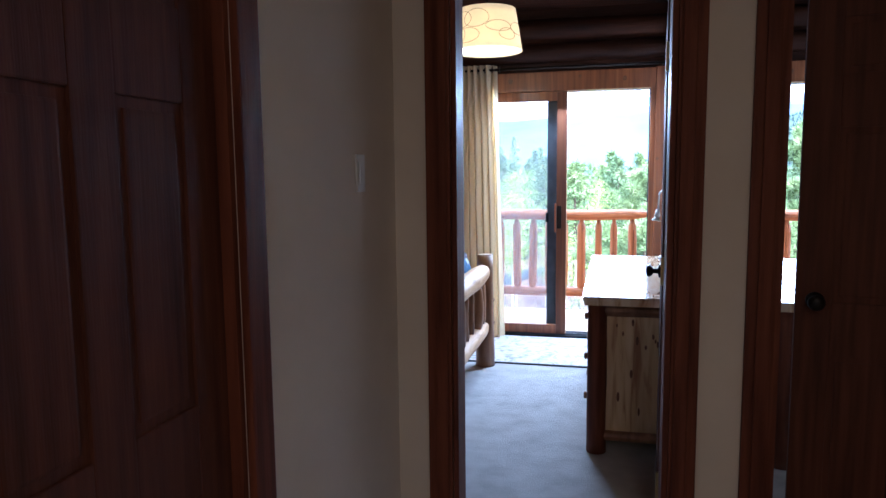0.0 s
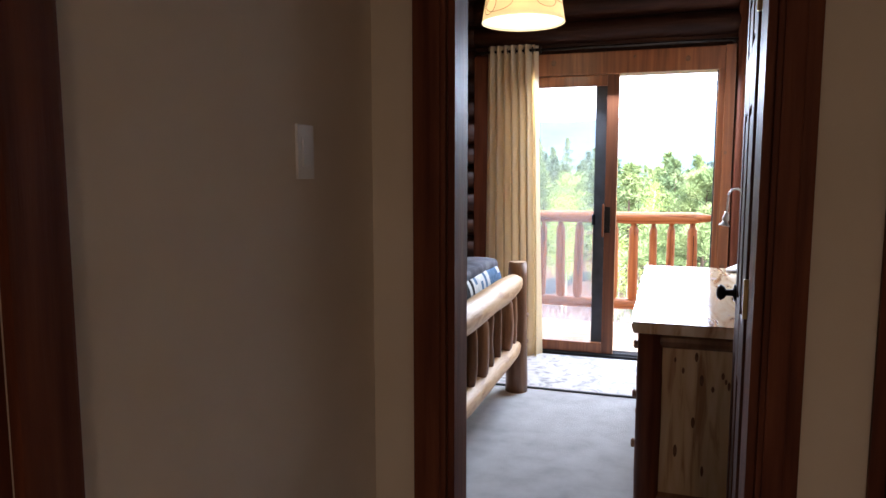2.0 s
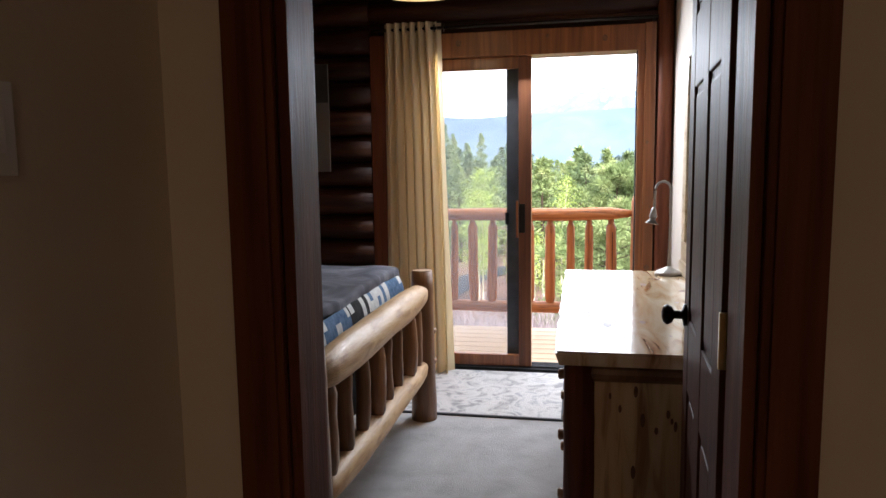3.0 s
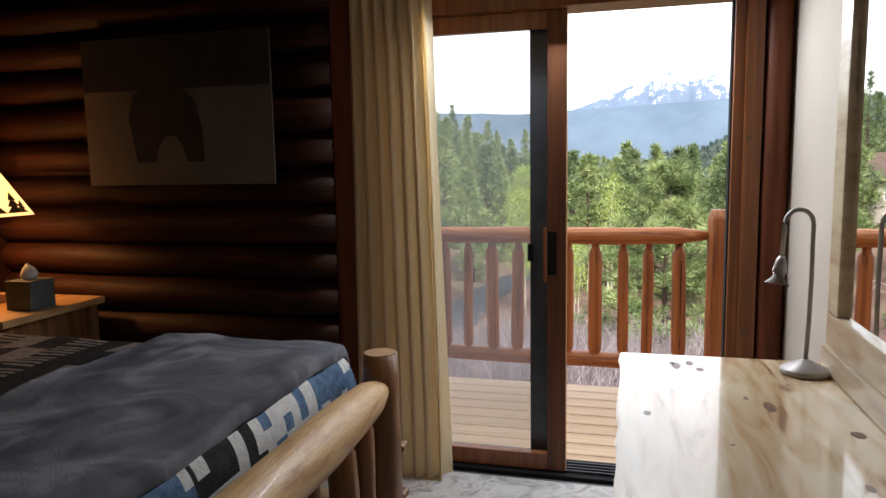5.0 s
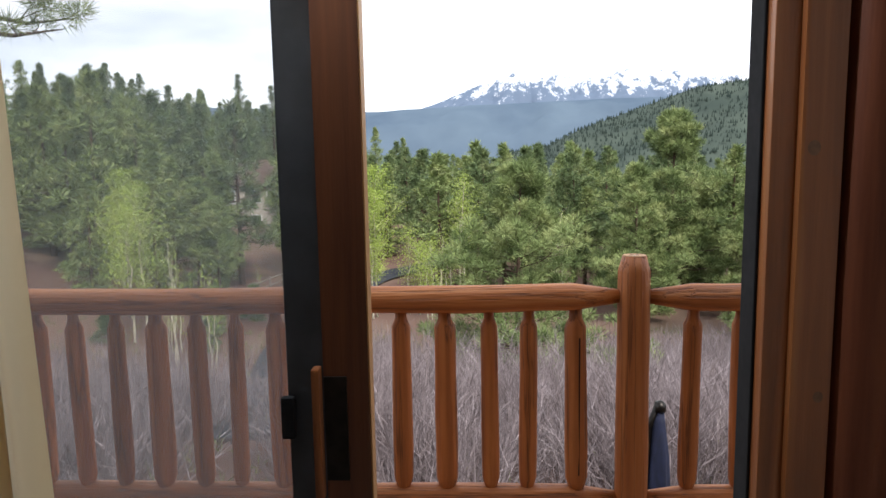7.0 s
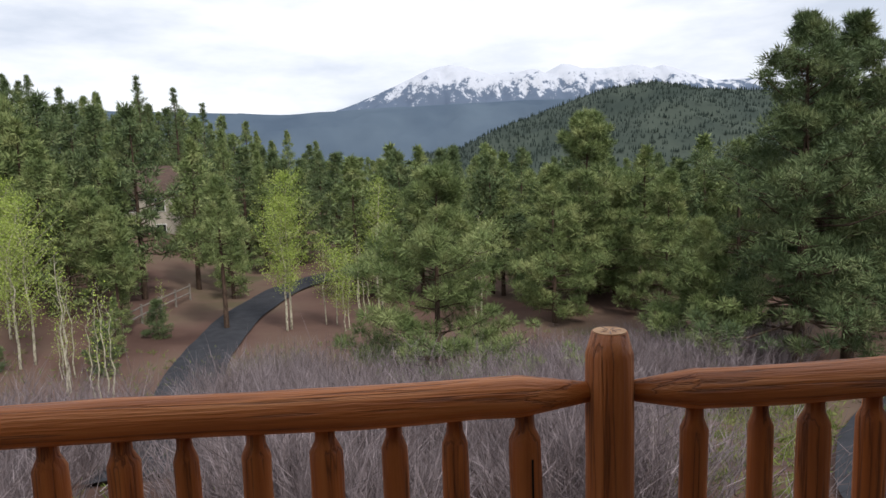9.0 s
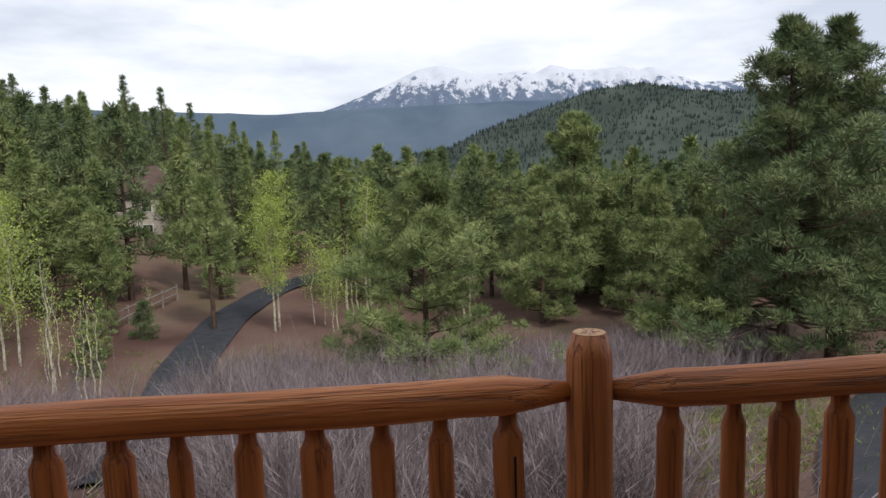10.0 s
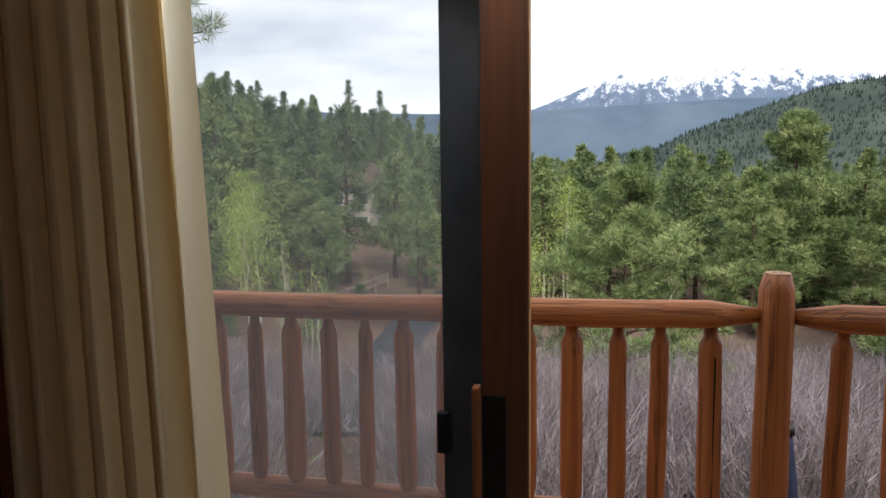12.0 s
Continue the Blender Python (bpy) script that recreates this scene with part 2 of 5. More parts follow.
NEEDLE = material("pine_needles", [(0.3, (0.085, 0.125, 0.045)), (0.5, (0.17, 0.22, 0.082)), (0.68, (0.3, 0.335, 0.14))], 0.9, rough=0.6, bump=0, vary=0.3, island=True, spec=0.2)
NEEDLE_DK = material("dark_fir_needles", [(0.3, (0.058, 0.09, 0.042)), (0.5, (0.11, 0.152, 0.064)), (0.68, (0.19, 0.225, 0.1))], 0.9, rough=0.6, bump=0, vary=0.3, island=True, spec=0.2)
ASPEN_LEAF = material("spring_aspen_leaves", [(0.3, (0.2, 0.28, 0.05)), (0.5, (0.29, 0.37, 0.08)), (0.7, (0.38, 0.44, 0.13))], 0.9, rough=0.7, bump=0, vary=0.25, island=True, spec=0.15)
ASPEN_BARK = material("pale_aspen_bark", [(0.35, (0.16, 0.14, 0.10)), (0.5, (0.45, 0.42, 0.32)), (0.75, (0.58, 0.54, 0.42))], 5, (3, 3, 1.2), 0.9, 0.3, 30, spec=0.1)
TWIG = material("lilac_grey_twigs", [(0.3, (0.09, 0.07, 0.068)), (0.5, (0.2, 0.165, 0.17)), (0.7, (0.34, 0.295, 0.31))], 1.2, rough=0.95, bump=0, vary=0.45, island=True, spec=0.1)
GREEN_SHRUB = material("fresh_grass_blades", [(0.3, (0.10, 0.14, 0.035)), (0.7, (0.21, 0.24, 0.07))], 1.0, rough=0.9, bump=0, vary=0.3, island=True, spec=0.1)
STONE = material("granite_stone", [(0.3, (0.22, 0.18, 0.16)), (0.7, (0.36, 0.29, 0.25))], 4, rough=0.9, bump=0.5, fine=20, vary=0.2)
STUCCO = material("cream_house_siding", [(0.3, (0.44, 0.4, 0.34)), (0.7, (0.52, 0.48, 0.41))], 2, rough=0.85, bump=0.1)
ROOFING = material("brown_roof_shingle", [(0.3, (0.07, 0.045, 0.036)), (0.7, (0.11, 0.07, 0.055))], 3, rough=0.9, bump=0.3)
FENCE_W = material("grey_fence_wood", [(0.3, (0.16, 0.14, 0.12)), (0.7, (0.26, 0.23, 0.2))], 4, rough=0.9, bump=0.3)
FOREST = material("far_forest", [(0.3, (0.026, 0.038, 0.034)), (0.7, (0.042, 0.057, 0.047))], 0.06, rough=0.95, bump=0, vary=0.2, island=True, spec=0.05)
HILL = material("forested_hill", [(0.35, (0.04, 0.054, 0.047)), (0.65, (0.062, 0.078, 0.064))], 0.02, rough=0.95, bump=1.0, fine=0.16, detail=10, spec=0.05)
# RIDGE: distance haze is put into the blue base colour of the forest
RIDGE = material("ridge_tinted_by_haze", [(0.35, (0.075, 0.105, 0.145)), (0.65, (0.10, 0.135, 0.175))], 0.006, rough=1.0, bump=1.0, fine=0.05, detail=10, spec=0.0)


def glass(name, tint=(1, 1, 1), rough=0.0):
    m = bpy.data.materials.new(name)
    m.use_nodes = True
    b = m.node_tree.nodes["Principled BSDF"]
    b.inputs["Base Color"].default_value = (*tint, 1)
    b.inputs["Transmission Weight"].default_value = 1
    b.inputs["Roughness"].default_value = rough
    b.inputs["IOR"].default_value = 1.02
    return m


GLASS = glass("clear_glass")
MIRROR = material("silvered_mirror", [(0.3, (0.86, 0.87, 0.87)), (0.7, (0.88, 0.89, 0.89))], 1, rough=0.1, bump=0, metal=1.0)
for nd in list(MIRROR.node_tree.nodes):
    if nd.type == "BSDF_PRINCIPLED":
        for lk in list(nd.inputs["Roughness"].links):
            MIRROR.node_tree.links.remove(lk)
        nd.inputs["Roughness"].default_value = 0.015


def mesh_screen():
    """Fine insect mesh: half open, half pale thread."""
    m = bpy.data.materials.new("insect_screen_mesh")
    m.use_nodes = True
    n, l = m.node_tree.nodes, m.node_tree.links
    out = n["Material Output"]
    tr = n.new("ShaderNodeBsdfTransparent")
    df = n.new("ShaderNodeBsdfDiffuse")
    tl = n.new("ShaderNodeBsdfTranslucent")
    df.inputs[0].default_value = (0.2, 0.225, 0.245, 1)
    tl.inputs[0].default_value = (0.23, 0.255, 0.275, 1)
    ad = n.new("ShaderNodeMixShader")
    l.new(df.outputs[0], ad.inputs[1])
    l.new(tl.outputs[0], ad.inputs[2])
    mx = n.new("ShaderNodeMixShader")
    mx.inputs[0].default_value = 0.23
    l.new(tr.outputs[0], mx.inputs[1])
    l.new(ad.outputs[0], mx.inputs[2])
    l.new(mx.outputs[0], out.inputs[0])
    return m


SCREEN = mesh_screen()


def lit_shade(name, colour, strength):
    m = material(name, [(0.3, colour), (0.7, tuple(min(1, c * 1.12) for c in colour))], 14, rough=0.85, bump=0.15, fine=160)
    b = m.node_tree.nodes["Principled BSDF"]
    b.inputs["Emission Color"].default_value = (1.0, 0.72, 0.36, 1)
    b.inputs["Emission Strength"].default_value = strength
    return m


SHADE_LIT = lit_shade("lit_parchment_shade", (0.72, 0.55, 0.3), 0.3)
let_light_through(SHADE_LIT, 0.16, (0.9, 0.6, 0.3))
SHADE_CEIL = lit_shade("lit_cream_fabric_shade", (0.72, 0.6, 0.4), 0.05)


def snow_material():
    m = bpy.data.materials.new("hazy_snowy_mountain")
    m.use_nodes = True
    n, l = m.node_tree.nodes, m.node_tree.links
    b = n["Principled BSDF"]
    geo = n.new("ShaderNodeNewGeometry")
    sep = n.new("ShaderNodeSeparateXYZ")
    l.new(geo.outputs["Position"], sep.inputs[0])
    nz = n.new("ShaderNodeTexNoise")
    nz.inputs["Scale"].default_value, nz.inputs["Detail"].default_value, nz.inputs["Roughness"].default_value = 0.02, 12, 0.72
    mp = n.new("ShaderNodeMapping")
    mp.inputs["Scale"].default_value = (1.0, 0.6, 0.8)
    l.new(geo.outputs["Position"], mp.inputs[0])
    l.new(mp.outputs[0], nz.inputs["Vector"])
    a = n.new("ShaderNodeMapRange")
    a.inputs["From Min"].default_value, a.inputs["From Max"].default_value = 265, 450
    l.new(sep.outputs[2], a.inputs["Value"])
    k = n.new("ShaderNodeMath")
    k.operation = "MULTIPLY_ADD"
    l.new(nz.outputs[0], k.inputs[0])
    k.inputs[1].default_value = 3.4
    k.inputs[2].default_value = -1.62
    s = n.new("ShaderNodeMath")
    s.operation = "ADD"
    l.new(a.outputs[0], s.inputs[0])
    l.new(k.outputs[0], s.inputs[1])
    # rock and snow stops are tinted blue-grey, distance haze put into the colour
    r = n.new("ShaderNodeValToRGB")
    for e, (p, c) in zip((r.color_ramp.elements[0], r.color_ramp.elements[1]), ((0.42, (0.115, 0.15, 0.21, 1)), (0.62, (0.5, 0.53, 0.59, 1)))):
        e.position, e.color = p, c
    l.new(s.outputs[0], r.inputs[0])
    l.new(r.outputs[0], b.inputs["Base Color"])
    b.inputs["Roughness"].default_value = 1.0
    b.inputs["Specular IOR Level"].default_value = 0.0
    return m


SNOW = snow_material()


# ---- mesh helpers ----
def at_root(ob):
    while ob is not None and ob.parent is not None:
        ob = ob.parent
    return ob.location if ob is not None else Vector((0, 0, 0))


def part(name, bm, mat, parent=None, label="", smooth=False):
    """One bmesh as one mesh object; with a parent it becomes a part of that thing."""
    me = bpy.data.meshes.new(name)
    o = at_root(parent)
    if parent is not None:
        bmesh.ops.translate(bm, verts=bm.verts, vec=-Vector(o))
    bm.to_mesh(me)
    bm.free()
    if smooth:
        me.shade_smooth()
    me.materials.append(mat)
    ob = new(name, me)
    if parent is not None:
        ob.parent = parent
    return tagged(ob, label)


def thing(name, base, label, category, group="", kind=""):
    ob = new(name)
    ob.location = base
    ob.empty_display_size = 0.05
    return tagged(ob, label, category, group, kind)


def box(x0, x1, y0, y1, z0, z1, bevel=0.004, bm=None, turn=None):
    own = bmesh.new()
    bmesh.ops.create_cube(own, size=1, matrix=Matrix.LocRotScale(((x0 + x1) / 2, (y0 + y1) / 2, (z0 + z1) / 2), None, (abs(x1 - x0), abs(y1 - y0), abs(z1 - z0))))
    if bevel:
        bmesh.ops.bevel(own, geom=own.edges[:], offset=bevel, segments=2, affect="EDGES", profile=0.7)
    if turn is not None:
        bmesh.ops.transform(own, matrix=turn, verts=own.verts)
    if bm is None:
        return own
    merge(bm, own)
    return bm


def merge(bm, other):
    me = bpy.data.meshes.new("temporary")
    other.to_mesh(me)
    other.free()
    bm.from_mesh(me)
    bpy.data.meshes.remove(me)


def tube(path, radii, seg=14, bm=None, rough=0.0, seed=0, flat=1.0, cap=True):
    """A round body swept along a path, with a radius at each point and an uneven skin."""
    bm = bm or bmesh.new()
    pts = [Vector(p) for p in path]
    rings = []
    for i, p in enumerate(pts):
        d = (pts[min(i + 1, len(pts) - 1)] - pts[max(i - 1, 0)]).normalized()
        side = d.cross(Vector((0, 0, 1)))
        if side.length < 0.2:
            side = d.cross(Vector((0, 1, 0)))
        side.normalize()
        up = side.cross(d).normalized()
        ring = []
        for k in range(seg):
            a = 2 * math.pi * k / seg
            v = side * math.cos(a) + up * math.sin(a) * flat
            r = radii[i] if hasattr(radii, "__len__") else radii
            if rough:
                r *= 1 + rough * noise.noise(Vector((math.cos(a) * 1.3 + seed * 7.1, math.sin(a) * 1.3, i * 0.55 + seed)))
            ring.append(bm.verts.new(p + v * r))
        rings.append(ring)
    for a, b in zip(rings, rings[1:]):
        for k in range(seg):
            bm.faces.new((a[k], a[(k + 1) % seg], b[(k + 1) % seg], b[k]))
    if cap:
        bm.faces.new(rings[0][::-1])
        bm.faces.new(rings[-1])
    return bm


def line(a, b, n):
    a, b = Vector(a), Vector(b)
    return [a.lerp(b, i / (n - 1)) for i in range(n)]


def lathe(profile, centre, seg=28, bm=None):
    """A turned body round a vertical axis; profile: (radius, height) from below."""
    return tube([Vector(centre) + Vector((0, 0, z)) for r, z in profile], [max(r, 1e-4) for r, z in profile], seg, bm)


def structure(name, bm, mat, label, smooth=False):
    return tagged(part(name, bm, mat, None, label, smooth), label, "", "", "structure")


# ---- large structure: bedroom, hall, neighbouring room ----
FLOOR_TOP, CEIL = 0.0, 2.72
PY0, PY1 = -3.42, -3.30          # partition between hall and bedrooms
XW = 0.95                        # plastered side wall of the bedroom
structure("floor", box(-3.1, 3.0, -8.0, 0.06, -0.12, 0.0, 0), CARPET, "pale grey carpet covering bedroom and hall floor")
structure("ceiling", box(-3.1, 3.0, -8.0, 0.12, CEIL, CEIL + 0.1, 0), DARK_X, "dark stained wooden ceiling")
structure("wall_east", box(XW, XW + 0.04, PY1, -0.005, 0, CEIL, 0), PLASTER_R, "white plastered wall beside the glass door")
structure("wall_west", box(-3.1, -2.92, PY1, 0.0, 0, CEIL, 0), DARK_X, "dark stained log wall at the head of the bed")
bm = box(-3.1, -0.13, PY0, PY1, 0, CEIL, 0)
box(-0.13, 0.67, PY0, PY1, 2.06, CEIL, 0, bm)
box(0.67, 0.96, PY0, PY1, 0, CEIL, 0, bm)
box(0.96, 1.80, PY0, PY1, 2.06, CEIL, 0, bm)
box(1.80, 3.0, PY0, PY1, 0, CEIL, 0, bm)
structure("wall_partition", bm, PLASTER, "cream plastered partition with two doorways")

# unseen dark lining, added so the back wall bounces less light
bm = box(-2.92, -0.22, PY1 + 0.002, PY1 + 0.03, 0, CEIL, 0)
box(-0.22, 0.76, PY1 + 0.002, PY1 + 0.03, 2.16, CEIL, 0, bm)
structure("wall_partition_lining", bm, DARK_X, "dark lining added to the bedroom's unseen back wall against bounce light")

# hall wall with one door
bm = box(-0.44, -0.32, -4.52, PY0, 0, CEIL, 0)
box(-0.44, -0.32, -8.0, -5.25, 0, CEIL, 0, bm)
box(-0.44, -0.32, -5.25, -4.52, 2.06, CEIL, 0, bm)
structure("wall_hall_left", bm, PLASTER, "cream plastered hall wall beside the bedroom door")
structure("wall_hall_right", box(2.2, 2.32, -8.0, PY0, 0, CEIL, 0), PLASTER, "cream plastered hall wall")
# two unseen walls, added so that no sky light leaks into the hall
structure("wall_hall_back", box(-3.1, 3.0, -8.12, -8.0, 0, CEIL, 0), PLASTER, "unseen cream plastered wall closing the hall against outside light")
structure("wall_recess", box(-3.1, -2.98, -8.0, PY0, 0, CEIL, 0), PLASTER, "unseen cream plastered wall added to keep light out behind the hall")
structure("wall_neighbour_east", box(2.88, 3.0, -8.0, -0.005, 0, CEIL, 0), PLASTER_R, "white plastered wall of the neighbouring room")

# glazed wall: log courses as pieces
wall = tagged(new("wall_north"), "dark stained stacked log wall round the glass door", "", "", "structure")
core = bmesh.new()
for x0, x1, z0, z1 in ((-3.1, -0.86, 0, CEIL), (-0.86, 0.80, 2.14, CEIL), (0.80, 1.2, 0, CEIL), (1.2, 1.98, 2.14, CEIL), (1.98, 3.0, 0, CEIL)):
    box(x0, x1, 0.02, 0.14, z0, z1, 0, core)
part("wall_core", core, DARK_X, wall)


def log_course(x0, x1, z, r, seed):
    n = max(3, int((x1 - x0) / 0.16))
    pts = [(x0 + (x1 - x0) * i / (n - 1), 0.02 + 0.006 * noise.noise(Vector((i * 0.5, seed, 0))), z + 0.008 * noise.noise(Vector((i * 0.35, seed, 5)))) for i in range(n)]
    return part("log", tube(pts, [r * (1 + 0.07 * noise.noise(Vector((i * 0.4, seed * 3.3, 2)))) for i in range(n)], 14, None, 0.06, seed, 0.93), DARK_X, wall, smooth=True)


zc, k = 0.085, 0
while zc < CEIL:
    r = 0.092 + 0.008 * math.sin(k * 2.3)
    log_course(-2.92, -0.975, zc, r, k)
    if zc > 2.28:
        log_course(-0.975, 0.95, zc, r, k + 40)
        log_course(1.07, 2.88, zc, r, k + 80)
    zc += 0.176
    k += 1


# ---- glass door to the deck ----
def sliding_door(x0, x1, name, label, full=True):
    d = tagged(new(name), label, "", "", "structure")
    mid = 0.02 if full else (x0 + x1) / 2
    # casing and jambs
    part("casing", box(x1 + 0.04, x1 + 0.105, -0.055, 0.015, 0, 2.22, 0.005), JAMB, d, "oiled pine casing board")
    part("casing", box(x0 - 0.19, x0 - 0.07, -0.05, 0.015, 0, 2.22, 0.005), DARK_Z, d, "dark stained casing board")
    part("jamb", box(x1, x1 + 0.04, -0.04, 0.045, 0.01, 2.09, 0.003), JAMB, d)
    part("jamb", box(x0 - 0.07, x0, -0.04, 0.13, 0.01, 2.09, 0.003), JAMB, d)
    part("seal", box(x1 - 0.006, x1, -0.012, 0.044, 0.035, 2.06, 0.003), BLACK, d, "black rubber door seal")
    part("head", box(x0 - 0.07, x1 + 0.04, -0.045, 0.13, 2.06, 2.215, 0.005), JAMB, d, "oiled pine head board with knots")
    part("sill", box(x0 - 0.06, x1 + 0.03, -0.03, 0.16, -0.02, 0.022, 0.004), BLACK, d, "dark metal door sill")
    for i in range(4):
        part("track", box(x0, x1, 0.012 + i * 0.03, 0.018 + i * 0.03, 0.022, 0.034, 0), SCREEN_FRAME, d)
    for kx, kz, kr in ((x1 + 0.07, 0.72, 0.016), (x1 + 0.06, 1.5, 0.01), (x1 + 0.085, 1.1, 0.008), (x0 + 0.4, 2.15, 0.018), (x1 - 0.2, 2.14, 0.016), (x1 - 0.55, 2.17, 0.01)):
        kb = bmesh.new()
        ky = -0.0556 if kx > x1 else -0.0456
        bmesh.ops.create_circle(kb, cap_ends=True, radius=kr, segments=14, matrix=Matrix.Translation((kx, ky, kz)) @ Matrix.Rotation(radians(90), 4, "X") @ Matrix.Diagonal((1, 1.2, 1, 1)))
        part("knot", kb, KNOT, d)
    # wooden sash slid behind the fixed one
    part("stile", box(mid - 0.02, mid + 0.06, 0.0, 0.042, 0.03, 2.06, 0.004), STILE_BACKLIT, d, "oiled pine door stile, colour darkened as if backlit")
    part("stile_edge", box(mid + 0.06, mid + 0.063, 0.002, 0.04, 0.032, 2.058, 0.001), STILE_EDGE_LIT, d, "pine latch edge, paler as if lit from outdoors")
    part("stile", box(x0, x0 + 0.07, 0.0, 0.042, 0.03, 2.06, 0.004), JAMB, d)
    part("rail", box(x0 + 0.07, mid - 0.02, 0.0, 0.042, 1.985, 2.06, 0.004), JAMB, d)
    part("rail", box(x0 + 0.07, mid - 0.02, 0.0, 0.042, 0.03, 0.105, 0.004), JAMB, d)
    pane = part("pane", box(x0 + 0.07, mid - 0.02, 0.018, 0.024, 0.105, 1.985, 0), GLASS, d, "clear glass pane")
    pane.visible_shadow = False
    # insect screen behind it
    sx = mid - 0.02
    fr = part("screen_frame", box(sx - 0.085, sx, 0.075, 0.1, 0.035, 2.05, 0.004), SCREEN_FRAME, d, "grey aluminium screen frame")
    part("screen_frame", box(x0, x0 + 0.05, 0.075, 0.1, 0.035, 2.05, 0.004), SCREEN_FRAME, d)
    part("screen_frame", box(x0 + 0.05, sx - 0.085, 0.075, 0.1, 2.0, 2.05, 0.004), SCREEN_FRAME, d)
    part("screen_frame", box(x0 + 0.05, sx - 0.085, 0.075, 0.1, 0.035, 0.085, 0.004), SCREEN_FRAME, d)
    sm = part("screen_mesh", box(x0 + 0.05, sx - 0.085, 0.0865, 0.0885, 0.085, 2.0, 0), SCREEN, d, "fine insect screen mesh")
    sm.visible_shadow = False
    part("handle", box(mid - 0.035, mid - 0.021, -0.03, 0.0, 0.9, 1.14, 0.005), JAMB, d, "wooden pull handle")
    part("latch_plate", box(mid - 0.018, mid + 0.022, -0.006, 0.0, 0.93, 1.12, 0.002), IRON, d, "dark latch plate")
    part("screen_latch", box(sx - 0.095, sx - 0.07, 0.055, 0.075, 0.98, 1.06, 0.006), BLACK, d, "black screen latch")
    return d


sliding_door(-0.78, 0.735, "door_1", "open sliding glass door in an oiled pine frame")
sliding_door(1.22, 1.95, "door_2", "sliding glass door of the neighbouring room", False)
# log trim at the plastered corner
structure("trim", tube(line((0.895, -0.03, 0), (0.895, -0.03, CEIL), 16), 0.05, 14, None, 0.1, 3), DARK_Z, "dark log trim post in the room corner", True)


# ---- doorways in the hall ----
def doorway(x0, x1, name, label):
    d = tagged(new(name), label, "", "", "structure")
    for a, b in ((x0 - 0.09, x0), (x1, x1 + 0.09)):
        part("casing", box(a, b, PY0 - 0.018, PY0, 0, 2.15, 0.006), DARK_Z, d)
        s = 0.02 if a < x0 else -0.02
        part("casing", box(a + max(s, 0) + 0.012, b + min(s, 0) - 0.012, PY0 - 0.028, PY0 - 0.018, 0, 2.13, 0.006), DARK_Z, d)
        part("casing", box(a, b, PY1, PY1 + 0.018, 0, 2.15, 0.006), DARK_Z, d)
    part("casing", box(x0, x1, PY0 - 0.018, PY0, 2.06, 2.15, 0.006), DARK_Z, d)
    part("casing", box(x0, x1, PY1, PY1 + 0.018, 2.06, 2.15, 0.006), DARK_Z, d)
    part("jamb", box(x0, x0 + 0.02, PY0, PY1, 0, 2.06, 0.002), DARK_Z, d)
    part("jamb", box(x1 - 0.02, x1, PY0, PY1, 0, 2.06, 0.002), DARK_Z, d)
    part("head", box(x0 + 0.02, x1 - 0.02, PY0, PY1, 2.04, 2.06, 0.002), DARK_Z, d)
    return d


doorway(-0.11, 0.65, "doorway_1", "dark stained door casing of the bedroom")
doorway(0.97, 1.79, "doorway_2", "dark stained door casing of the next room")


def panel_door(name, label, hinge, angle, width, knob=True, height=2.02):
    """A six-panel leaf; built along +x from the hinge, then turned."""
    d = thing(name, (0, 0, 0), label, "door")
    t = 0.038
    m = Matrix.Translation(hinge) @ Matrix.Rotation(radians(angle), 4, "Z")

    def add(nm, bm, mat=DOOR_W, smooth=False):
        bmesh.ops.transform(bm, matrix=m, verts=bm.verts)
        return part(nm, bm, mat, d, smooth=smooth)
    add("core", box(0.004, width - 0.004, -0.012, 0.012, 0.014, height - 0.004, 0))
    xs = ((0, 0.11), (width / 2 - 0.05, width / 2 + 0.05), (width - 0.11, width))
    for a, b in xs:
        add("stile", box(a, b, -t / 2, t / 2, 0.012, height, 0.004))
    zs = ((0.012, 0.22), (0.77, 0.955), (1.545, 1.72), (height - 0.12, height))
    for (a, _b), (c, _d) in zip(((xs[0][1], 0), (xs[1][1], 0)), ((xs[1][0], 0), (xs[2][0], 0))):
        for z0, z1 in zs:
            add("rail", box(a, c, -t / 2 + 0.001, t / 2 - 0.001, z0, z1, 0.004))
        for (_z, z0), (z1, _y) in zip(zs, zs[1:]):
            add("panel", box(a + 0.02, c - 0.02, -0.016, 0.016, z0 + 0.02, z1 - 0.02, 0.007))
    if knob:
        for s in (-1, 1):
            k = tube([(width - 0.06, s * y, 0.96) for y in (0.019, 0.026, 0.03, 0.05, 0.056, 0.068, 0.078, 0.082)], [0.03, 0.03, 0.012, 0.011, 0.022, 0.028, 0.022, 0.008], 16)
            add("knob", k, IRON, True)
    for z in (0.25, 1.05, 1.80):
        h = box(-0.012, 0.002, -t / 2 - 0.004, t / 2 + 0.004, z - 0.05, z + 0.05, 0.002)
        add("hinge", h, BRASS)
    return d


panel_door("bedroom_door", "dark stained panel door standing open into the bedroom", (0.645, -3.27, 0), 86.5, 0.70)
panel_door("next_room_door", "dark stained panel door standing ajar to the next room", (1.765, -3.345, 0), 171, 0.70)
panel_door("hall_door", "dark stained six-panel door closed in the hall wall", (-0.365, -5.232, 0), 90, 0.69, False)
d = tagged(new("doorway_3"), "dark stained door casing in the hall wall", "", "", "structure")
for a, b in ((-5.34, -5.25), (-4.52, -4.43)):
    part("casing", box(-0.32, -0.30, a, b, 0, 2.15, 0.006), DARK_Z, d)
